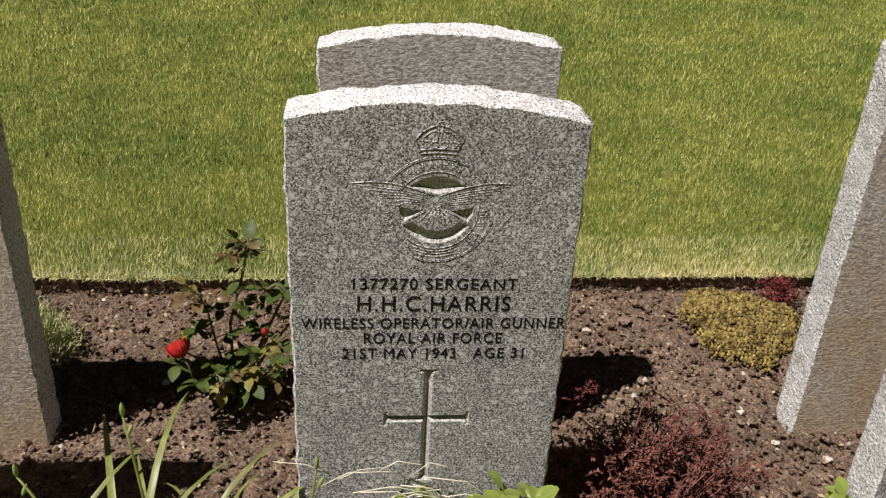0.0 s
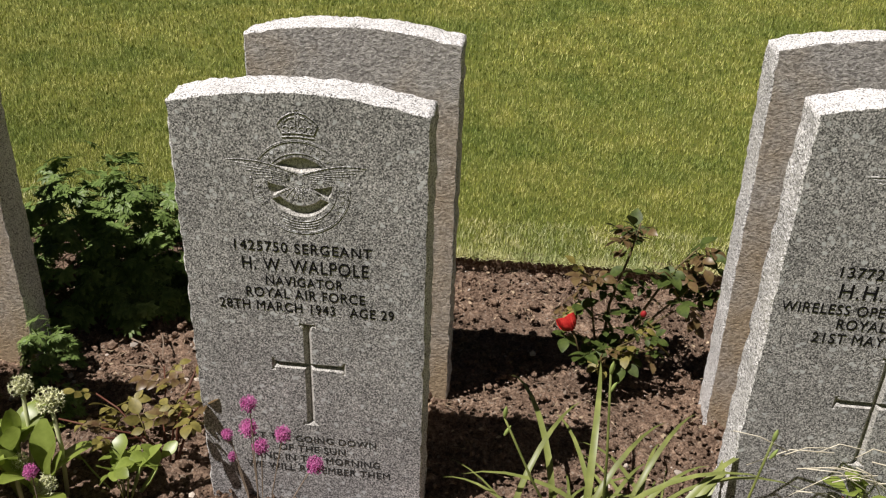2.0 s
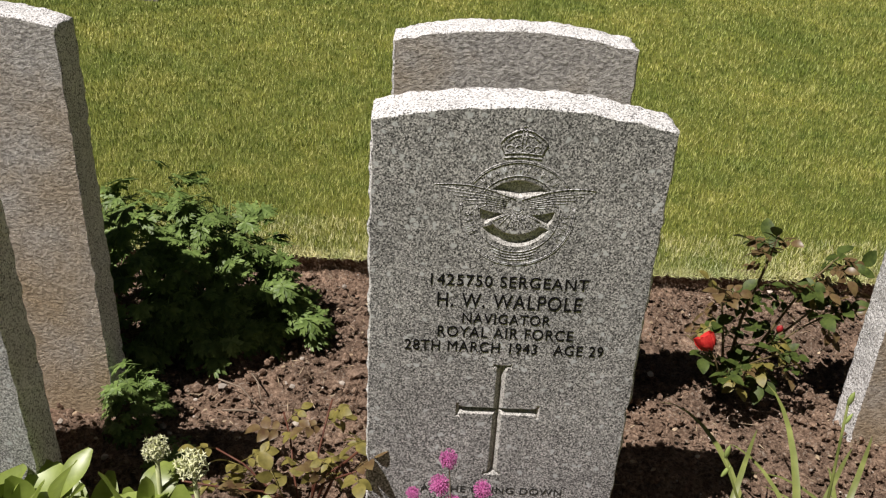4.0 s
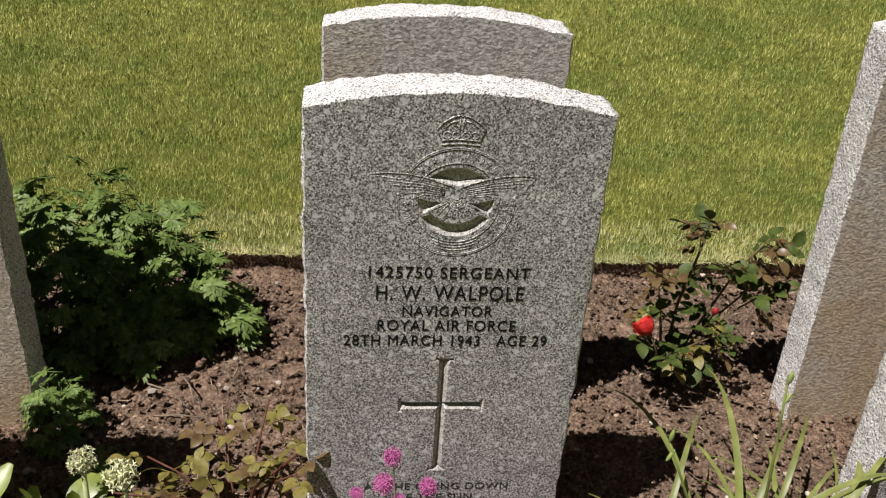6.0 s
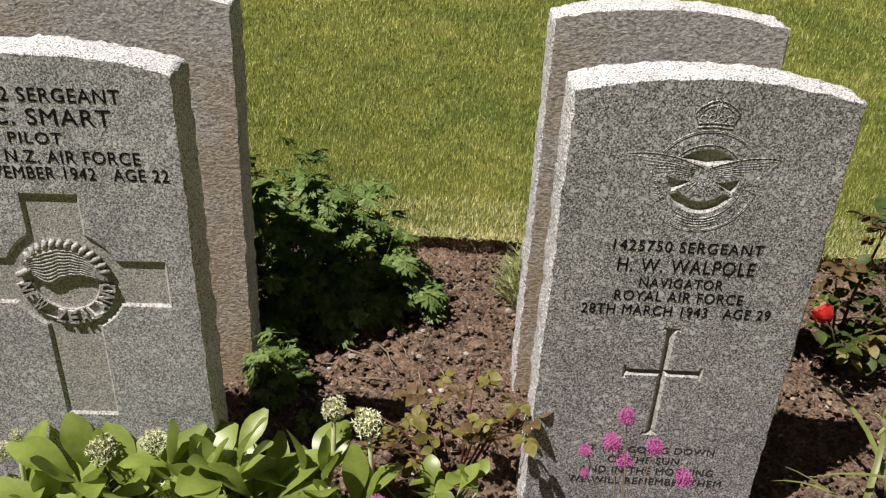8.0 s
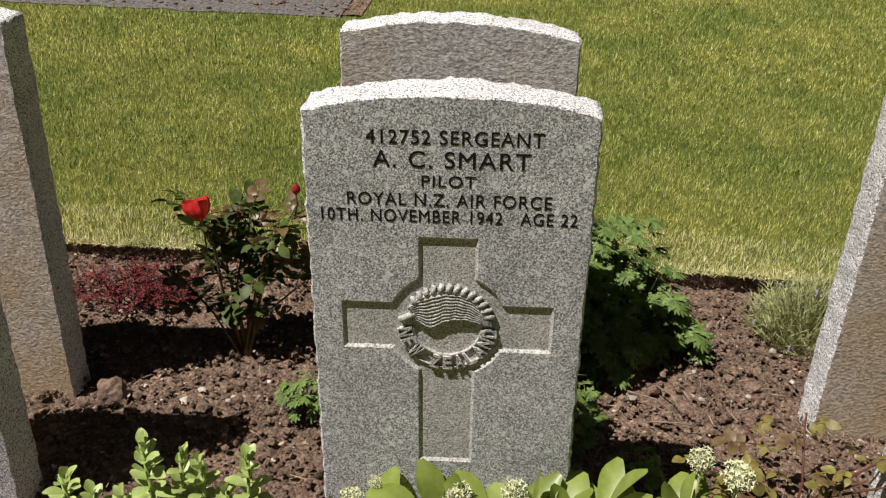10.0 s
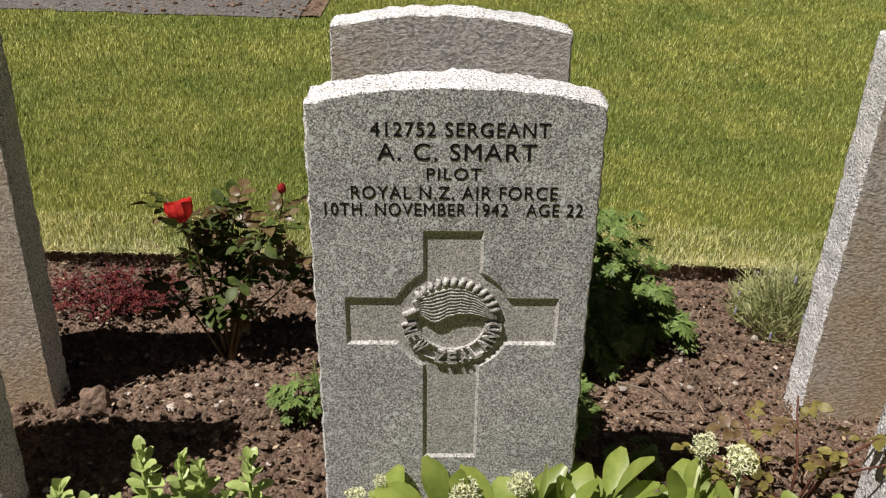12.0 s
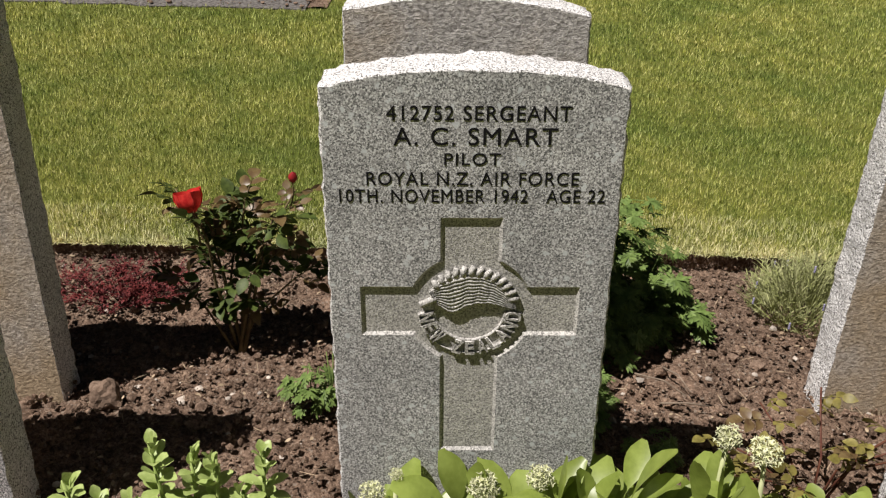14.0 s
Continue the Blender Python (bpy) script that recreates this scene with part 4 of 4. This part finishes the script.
def feathery_plant(x, y, label, lobes, count, seed, size=1.0):
    """Mounded stems with many cut leaves; lobes: centre, radius and height of each mound."""
    rng = random.Random(seed)
    plant = thing("cut_leaf_plant", x, y, lift_of(x, y), label, "plant")
    share = [r * r * 0.5 + r * h for _, _, r, h in lobes]
    for n, (lx, ly, r, h) in enumerate(lobes):
        for k in range(int(count * share[n] / sum(share))):
            a, u = rng.uniform(0, 2 * math.pi), rng.random()
            el = math.asin(u) if rng.random() < 0.8 else math.asin(u * 0.4)
            d = rng.uniform(0.72, 1.04) * (1 + 0.12 * math.sin(3 * a + n))
            px, py, pz = lx + r * d * math.cos(el) * math.cos(a), ly + r * d * math.cos(el) * math.sin(a), 0.02 + (h - 0.02) * d * math.sin(el)
            part("leaf", CUT_LEAVES[rng.randrange(3)], plant, aim(px, py, pz, math.degrees(a) - 90 + rng.uniform(-40, 40), rng.uniform(-55, -8) + 18 * u, rng.uniform(-25, 25), size * rng.uniform(0.7, 1.25)))
        for k in range(max(4, int(r * 60))):
            a, f = rng.uniform(0, 6.28), rng.uniform(0.2, 0.85)
            s = Shape()
            s.tube([(lx * 0.8, ly * 0.8, -0.01), (lx + r * f * 0.5 * math.cos(a), ly + r * f * 0.5 * math.sin(a), h * 0.5), (lx + r * f * math.cos(a), ly + r * f * math.sin(a), h * math.sqrt(max(0.05, 1 - f * f)) * 0.95)], 0.002, 0.001, 4)
            part("stem", s.mesh("stem", FEATHER), plant)
    return plant


feathery_plant(-1.4, 1.64, "large bushy dark green plant with finely cut leaves", [(-0.13, 0.0, 0.165, 0.36), (0.0, 0.03, 0.15, 0.33), (0.1, 0.0, 0.12, 0.2), (0.17, -0.02, 0.09, 0.1), (0.0, -0.07, 0.11, 0.16)], 760, 41, 1.25)
feathery_plant(-1.465, 1.297, "small light green seedling with finely cut leaves", [(0, 0, 0.055, 0.12)], 60, 42, 0.9)
feathery_plant(-1.972, 1.301, "small bright green cut-leaved plant at a headstone's foot", [(0, 0, 0.055, 0.1), (0.04, 0.0, 0.035, 0.14)], 56, 43, 0.8)
feathery_plant(-1.355, 1.164, "small grey-green seedling with cut leaves", [(0, 0, 0.045, 0.07)], 20, 44, 0.7)


def tuft(name, x, y, label, category, count, radius, height, material, width, lean, seed, tips=None):
    """A dense tuft of needles or fine blades, with a few flower spikes."""
    rng = random.Random(seed)
    plant = thing(name, x, y, lift_of(x, y), label, category)
    s, t = Shape(), Shape()
    for k in range(count):
        a, f = rng.uniform(0, 6.28), math.sqrt(rng.random())
        m = aim(radius * 0.9 * f * math.cos(a), radius * 0.9 * f * math.sin(a), -0.005 + 0.6 * height * (1 - f * f) * rng.random(), math.degrees(a) - 90 + rng.uniform(-70, 70), 90 - lean * f * rng.uniform(0.4, 1.3), rng.uniform(-90, 90))
        h = height * rng.uniform(0.3, 0.75) * (1 - 0.25 * f)
        s.ribbon(m, h, width, strap, rng.uniform(-0.2, 0.7), 0.4, 3)
        if rng.random() < 0.75:
            for q in (0.4, 0.6, 0.8):
                s.ribbon(m @ pose(0, h * q, 0, rng.uniform(-30, 30), 0, rng.choice((-40, 40))), h * 0.22, width, strap, 0.2, 0.3, 2)
        if tips and rng.random() < 0.01:
            p = m @ Vector((0, h * 1.05, 0))
            for q in range(4):
                t.blob(p + Vector((0, 0, 0.004 * q)), 0.0028, rng, 0.2, 1.2)
    tagged(part("needles", s.mesh("needles", material), plant), kind="stuff")
    if tips:
        tagged(part("flower_spikes", t.mesh("flower_spikes", tips), plant, None, "pale lilac flower spikes"), kind="stuff")
    return plant


tuft("lavender_bush", -0.878, 1.708, "grey-green lavender tuft with a few lilac spikes", "lavender", 1300, 0.12, 0.15, LAVENDER, 0.0026, 50, 51, LAVENDER_TIP)
tuft("lavender_bush", -0.726, 1.64, "small grey-green lavender tuft beside a headstone", "lavender", 600, 0.075, 0.13, LAVENDER, 0.0026, 50, 52, LAVENDER_TIP)


def stonecrop_mound(x, y, rx, ry, h, count, material, label, seed):
    rng = random.Random(seed)
    plant = thing("stonecrop_cushion", x, y, lift_of(x, y), label, "plant")
    s = Shape()
    for k in range(count):
        a, f = rng.uniform(0, 6.28), math.sqrt(rng.random())
        wob = 1 + 0.14 * math.sin(3 * a + 1) + 0.07 * math.sin(7 * a)
        z = h * math.sqrt(max(0.0, 1 - f * f)) * (1 + 0.25 * noise.noise((math.cos(a) * f * 4, math.sin(a) * f * 4, seed)))
        c = (rx * f * wob * math.cos(a), ry * f * wob * math.sin(a), z + rng.uniform(-0.008, 0.006))
        s.blob(c, rng.uniform(0.0022, 0.005), rng, 0.35, 1.3)
    tagged(part("shoots", s.mesh("shoots", material, smooth=False), plant), kind="stuff")
    base = Shape()
    rows = []
    for f in np.linspace(0, 1, 7):
        rows.append([(rx * f * 0.84 * math.cos(a), ry * f * 0.84 * math.sin(a), h * 0.72 * math.sqrt(max(0, 1 - f * f)) - 0.012) for a in np.linspace(0, 2 * math.pi, 25)[:-1]])
    base.grid(rows, True)
    part("cushion", base.mesh("cushion", material), plant)
    return plant


stonecrop_mound(0.922, 1.722, 0.14, 0.155, 0.065, 4600, CUSHION, "low yellow-olive cushion of stonecrop by the lawn edge", 61)


def twiggy_plant(name, x, y, rx, ry, h, label, stems, material, leaf, seed, leafy=1.0):
    """A low bush of branching russet twigs with small leaves."""
    rng = random.Random(seed)
    plant = thing(name, x, y, lift_of(x, y), label, "plant")
    leaves = Shape()
    for k in range(stems):
        s = Shape()
        a, f = rng.uniform(0, 6.28), math.sqrt(rng.random())
        tip = Vector((rx * f * math.cos(a), ry * f * math.sin(a), h * (1 - 0.55 * f * f) * rng.uniform(0.6, 1.05)))
        root = Vector((tip.x * 0.3, tip.y * 0.3, -0.01))
        mid = root.lerp(tip, 0.55) + Vector((rng.uniform(-1, 1), rng.uniform(-1, 1), 0.6)) * 0.02
        s.tube([root, mid, tip], 0.0018, 0.0008, 4)
        for j in range(7):
            p = mid.lerp(tip, rng.uniform(0, 1)) if j > 1 else root.lerp(mid, rng.uniform(0.4, 1))
            d = Vector((rng.uniform(-1, 1), rng.uniform(-1, 1), rng.uniform(-0.1, 1))).normalized() * rng.uniform(0.018, 0.045)
            s.tube([p, p + d * 0.6 + Vector((0, 0, 0.004)), p + d], 0.001, 0.0004, 3)
            for q in range(int(5 * leafy)):
                g = p + d * rng.uniform(0.2, 1.05)
                leaves.ribbon(aim(*g, rng.uniform(0, 360), rng.uniform(-30, 70)), rng.uniform(0.005, 0.011), 0.0042, oval, 0.4, 0.3, 2)
        part("twig", s.mesh("twig", material), plant)
    tagged(part("leaves", leaves.mesh("leaves", leaf), plant), kind="stuff")
    return plant


twiggy_plant("russet_shrub", 0.492, 1.101, 0.22, 0.13, 0.24, "low russet shrub of bare twigs and dry red leaves", 130, HEATHER, HEATHER, 71, 1.8)
twiggy_plant("russet_sprig", 0.092, 0.965, 0.022, 0.012, 0.26, "thin russet sprig standing before a headstone", 5, HEATHER, HEATHER, 75, 1.4)
twiggy_plant("russet_shrub", 0.4, 1.426, 0.08, 0.08, 0.12, "sparse russet twigs behind a headstone", 14, HEATHER, CRIMSON, 72, 1.2)
twiggy_plant("crimson_ground_cover", -2.469, 1.717, 0.2, 0.12, 0.06, "low dark crimson ground cover by the lawn edge", 46, CRIMSON, CRIMSON, 73, 2.0)
twiggy_plant("crimson_ground_cover", 1.08, 1.864, 0.05, 0.04, 0.07, "small dark crimson plant by the lawn edge", 14, CRIMSON, CRIMSON, 74, 2.0)

STRAPS = [leaf_mesh("leaf", ln, wd, strap, STRAP, curl, 0.35, 9) for ln, wd, curl in ((0.36, 0.012, 1.7), (0.32, 0.010, 2.2), (0.3, 0.011, 1.3), (0.4, 0.013, 2.0), (0.24, 0.008, 2.5), (0.36, 0.009, 1.2))]


def strap_clump(x, y, label, count, radius, seed, buds):
    """A clump of long arching strap leaves with a few bud stalks."""
    rng = random.Random(seed)
    plant = thing("strap_leaf_clump", x, y, lift_of(x, y), label, "plant")
    for k in range(count):
        a = rng.uniform(0, 360)
        f = rng.random()
        tall = k % 5 < 3
        way = rng.gauss(-88, 55) if tall else rng.uniform(0, 360)
        lift = rng.uniform(68, 86) if tall else rng.uniform(40, 78)
        size = rng.uniform(0.75, 1.08) if tall else rng.uniform(0.42, 0.95)
        me = STRAPS[rng.choice((1, 3, 4))] if tall else STRAPS[rng.randrange(6)]
        part("leaf", me, plant, aim(radius * f * math.cos(radians(a)) * 1.6 - 0.03, radius * f * math.sin(radians(a)) * 0.5, 0.0, way, lift, rng.uniform(-20, 20), size))
    for bx, by, bz in buds:
        s = Shape()
        tip = Vector((bx - x, by - y, bz))
        s.tube([tip * 0.3 + Vector((0, 0, -tip.z * 0.3)), tip * 0.75 + Vector((0.005, 0, -tip.z * 0.18)), tip], 0.0026, 0.0018, 6)
        st = part("flower_stalk", s.mesh("flower_stalk", STRAP), plant)
        part("bud", bud_mesh(0.0042, SUCCULENT), st, pose(*tip, 6, 4, 0) @ Matrix.Diagonal((0.9, 0.9, 2.3, 1)))
        part("bud", bud_mesh(0.0036, SUCCULENT), st, pose(tip.x + 0.002, tip.y, tip.z - 0.035, 0, 24, 0) @ Matrix.Diagonal((0.9, 0.9, 2.4, 1)))
    return plant


strap_clump(-0.295, 0.93, "clump of arching green strap leaves with unopened buds", 84, 0.09, 81, [(-0.33, 0.95, 0.371), (-0.483, 0.945, 0.273)])
strap_clump(-0.155, 0.93, "few arching yellowish strap leaves beside a headstone", 16, 0.05, 82, [(-0.073, 0.945, 0.28)])

PADDLES = [leaf_mesh("leaf", ln, wd, paddle, PADDLE, curl, fold, 9) for ln, wd, curl, fold in ((0.125, 0.052, 0.5, 0.25), (0.11, 0.056, 0.9, 0.15), (0.14, 0.046, 0.3, 0.35), (0.1, 0.045, -0.4, 0.3), (0.12, 0.05, 1.3, 0.2))]


def paddle_plant(x, y, label, count, seed, tall=1.0):
    """A rosette of broad paddle-shaped leaves on short stalks."""
    rng = random.Random(seed)
    plant = thing("broad_leaf_plant", x, y, lift_of(x, y), label, "plant")
    for k in range(count):
        a = 360 * k / count * 2.4 + rng.uniform(-20, 20)
        base = Vector((0.02 * math.cos(radians(a)), 0.015 * math.sin(radians(a)), (0.03 + 0.085 * rng.random()) * tall))
        part("leaf", PADDLES[rng.randrange(5)], plant, aim(*base, a - 90, rng.uniform(35, 86), rng.uniform(-25, 25), rng.uniform(0.7, 1.08)))
        s = Shape()
        s.tube([(0, 0, -0.01), base * 0.6, base], 0.004, 0.003, 5)
        part("stalk", s.mesh("stalk", PADDLE), plant)
    return plant


for k, (px, py, n, tall) in enumerate(((-1.809, 0.935, 10, 0.5), (-1.697, 0.945, 9, 0.85), (-1.621, 0.925, 8, 0.6), (-1.539, 0.94, 11, 1.1), (-1.473, 0.945, 10, 1.15), (-1.417, 0.925, 11, 0.9), (-1.341, 0.95, 9, 0.95), (-1.275, 0.925, 8, 0.55), (-1.743, 0.915, 8, 0.4), (-1.519, 0.9, 9, 0.55))):
    paddle_plant(px, py, "rosette of broad glossy green leaves before a headstone", n, 90 + k, tall)


def globe_mesh(name, r, material, seed, spikes=62):
    """A round flower head of many small florets."""
    rng = random.Random(seed)
    s = Shape()
    s.blob((0, 0, 0), r * (0.35 if material is FLORET else 0.55), rng, 0.1)
    for k in range(spikes):
        z = 1 - 2 * (k + 0.5) / spikes
        a = k * 2.39996
        d = Vector((math.sqrt(1 - z * z) * math.cos(a), math.sqrt(1 - z * z) * math.sin(a), z))
        p = d * r * (rng.uniform(0.55, 1.15) if material is FLORET else rng.uniform(0.72, 1.1))
        s.tube([d * r * 0.4, p], 0.0005, 0.0006, 3)
        side = d.orthogonal().normalized()
        up = d.cross(side)
        n = len(s.v)
        w = r * (0.3 if material is FLORET else 0.2)
        spin = rng.uniform(0, 1.5)
        ring = [p + (side * math.cos(q + spin) + up * math.sin(q + spin)) * w * (1.0 if i % 2 else 0.32) + d * (0.3 if i % 2 else 0.0) * w for i, q in enumerate(np.linspace(0, 2 * math.pi, 9)[:-1])]
        s.v += [tuple(p - d * w * 0.5)] + [tuple(q) for q in ring]
        s.f += [(n, n + 1 + i, n + 1 + (i + 1) % 8) for i in range(8)]
    return s.mesh(name, material, smooth=False)


GLOBES = [globe_mesh("flower_head", 0.021, FLORET, k, 58 + 9 * k) for k in range(3)]


def globe_flower(x, y, z, r, base, seed, label="cream-green allium flower head on a pale stalk"):
    rng = random.Random(seed)
    plant = thing("allium", base[0], base[1], 0, label, "flower", "alliums among the broad leaves")
    tip = Vector((x - base[0], y - base[1], z))
    s = Shape()
    s.tube([(0, 0, -0.02), tip * 0.5 + Vector((rng.uniform(-0.01, 0.01), 0, 0)), tip], 0.0042, 0.0036, 7)
    part("stalk", s.mesh("stalk", PALE_STALK), plant)
    part("flower_head", GLOBES[seed % 3], plant, pose(*tip, rng.uniform(0, 90), rng.uniform(0, 90), 0) @ Matrix.Scale(r / 0.021, 4))
    return plant


for k, (x, y, z, r) in enumerate(((-1.312, 0.985, 0.214, 0.019), (-1.257, 0.972, 0.199, 0.023), (-1.67, 0.955, 0.137, 0.023), (-1.588, 0.955, 0.158, 0.019), (-1.835, 0.955, 0.123, 0.018), (-1.675, 0.92, 0.075, 0.021), (-1.558, 0.92, 0.085, 0.023), (-1.314, 0.93, 0.09, 0.018), (-1.248, 0.9, 0.076, 0.018))):
    globe_flower(x, y, z, r, (x + (0.0 if k % 2 else -0.02), y - 0.01), 110 + k)
globe_flower(-1.799, 0.955, 0.158, 0.010, (-1.804, 0.95), 120, "small faded cream allium flower on a pale stalk")

PINK_HEAD = globe_mesh("flower_head", 0.0125, PINK, 7, 110)


def thrift(x, y, label, heads, seed):
    """A cushion of fine leaves with pink pompom flowers on thin stalks."""
    rng = random.Random(seed)
    plant = thing("thrift", x, y, lift_of(x, y), label, "flower")
    s = Shape()
    for k in range(120):
        a = rng.uniform(0, 360)
        s.ribbon(aim(0.03 * math.cos(a), 0.03 * math.sin(a), 0, a, rng.uniform(20, 85)), rng.uniform(0.04, 0.08), 0.002, strap, 0.5, 0.3, 3)
    tagged(part("leaves", s.mesh("leaves", STRAP), plant), kind="stuff")
    for hx, hy, hz, r in heads:
        tip = Vector((hx - x, hy - y, hz))
        st = Shape()
        st.tube([(tip.x * 0.15, tip.y * 0.15, 0.0), (tip.x * 0.45, tip.y * 0.6, hz * 0.55), (tip.x * 0.9, tip.y, hz * 0.93), tip], 0.0011, 0.0009, 5)
        part("stalk", st.mesh("stalk", TWIG), plant)
        part("flower_head", PINK_HEAD, plant, pose(*tip, rng.uniform(-40, 40), rng.uniform(-40, 40), rng.uniform(0, 360)) @ Matrix.Scale(r / 0.0125, 4), "pink pompom flower")
    return plant


thrift(-0.86, 0.85, "thrift with pink pompom flowers before a headstone", [(-0.88, 0.902, 0.289, 0.0135), (-0.89, 0.918, 0.227, 0.0145), (-0.829, 0.905, 0.233, 0.0135), (-0.778, 0.9, 0.18, 0.0145), (-0.927, 0.92, 0.207, 0.010), (-0.869, 0.91, 0.199, 0.0135), (-0.922, 0.92, 0.162, 0.008)], 131)
thrift(-1.216, 0.82, "single pink thrift flower among low leaves", [(-1.233, 0.85, 0.15, 0.0125)], 132)

FLESHY = [leaf_mesh("leaf", ln * 1.15, 0.023, paddle, SUCCULENT, curl, 0.3, 7) for ln, curl in ((0.03, 0.3), (0.036, 0.6), (0.026, -0.2))]


def fleshy_stem_plant(x, y, label, stems, seed):
    """Upright stems clad in fleshy leaves up to a leafy tip."""
    rng = random.Random(seed)
    plant = thing("upright_stonecrop", x, y, lift_of(x, y), label, "plant")
    for sx, sy, h in stems:
        s = Shape()
        s.tube([(sx - x, sy - y, -0.01), (sx - x + rng.uniform(-0.006, 0.006), sy - y, h * 0.5), (sx - x + rng.uniform(-0.008, 0.008), sy - y, h)], 0.0042, 0.0025, 6)
        st = part("stem", s.mesh("stem", SUCCULENT), plant)
        n = int(h / 0.0065)
        for k in range(n):
            f = (k + 0.5) / n
            part("leaf", FLESHY[rng.randrange(3)], st, aim(sx - x, sy - y, h * (0.1 + 0.9 * f), k * 137.5 + rng.uniform(-15, 15), 15 + 65 * f ** 3 + rng.uniform(-8, 8), 0, (1.15 - 0.5 * f ** 2) * rng.uniform(0.85, 1.1)))
    return plant


fleshy_stem_plant(-2.121, 0.94, "upright stonecrop with fleshy pale green leaves", [(-2.277, 0.95, 0.14), (-2.234, 0.94, 0.116), (-2.146, 0.95, 0.214), (-2.092, 0.955, 0.192), (-2.064, 0.945, 0.191), (-1.992, 0.95, 0.201), (-2.024, 0.935, 0.141), (-2.182, 0.93, 0.127), (-2.12, 0.92, 0.108)], 141)

ROUND_LEAVES = [leaf_mesh("leaf", ln, wd, paddle, PADDLE, curl, 0.2, 7) for ln, wd, curl in ((0.045, 0.03, 0.7), (0.038, 0.028, 1.0), (0.05, 0.03, 0.3))]


def round_leaf_plant(x, y, label, count, height, spread, seed):
    rng = random.Random(seed)
    plant = thing("round_leaf_plant", x, y, lift_of(x, y), label, "plant")
    for k in range(count):
        a, f = rng.uniform(0, 360), rng.random()
        p = Vector((spread * f * math.cos(radians(a)), spread * 0.5 * f * math.sin(radians(a)), height * rng.uniform(0.5, 1.0)))
        s = Shape()
        s.tube([(p.x * 0.3, p.y * 0.3, -0.01), (p.x * 0.8, p.y * 0.8, p.z * 0.6), p], 0.0018, 0.0014, 4)
        st = part("stalk", s.mesh("stalk", SUCCULENT), plant)
        for q in range(2):
            part("leaf", ROUND_LEAVES[rng.randrange(3)], st, aim(*p, a + rng.uniform(-80, 80), rng.uniform(5, 60), rng.uniform(-30, 30), rng.uniform(0.7, 1.1)))
    return plant


round_leaf_plant(0.196, 0.945, "bright green round-leaved plant at a headstone's foot", 30, 0.215, 0.06, 151)
round_leaf_plant(0.073, 0.945, "low bright green leaves at a headstone's foot", 18, 0.185, 0.08, 152)
round_leaf_plant(0.773, 1.01, "few dark green leaves beside the shrub", 5, 0.14, 0.03, 153)
round_leaf_plant(-1.152, 0.97, "low mixed green leaves in the bed", 14, 0.08, 0.09, 154)
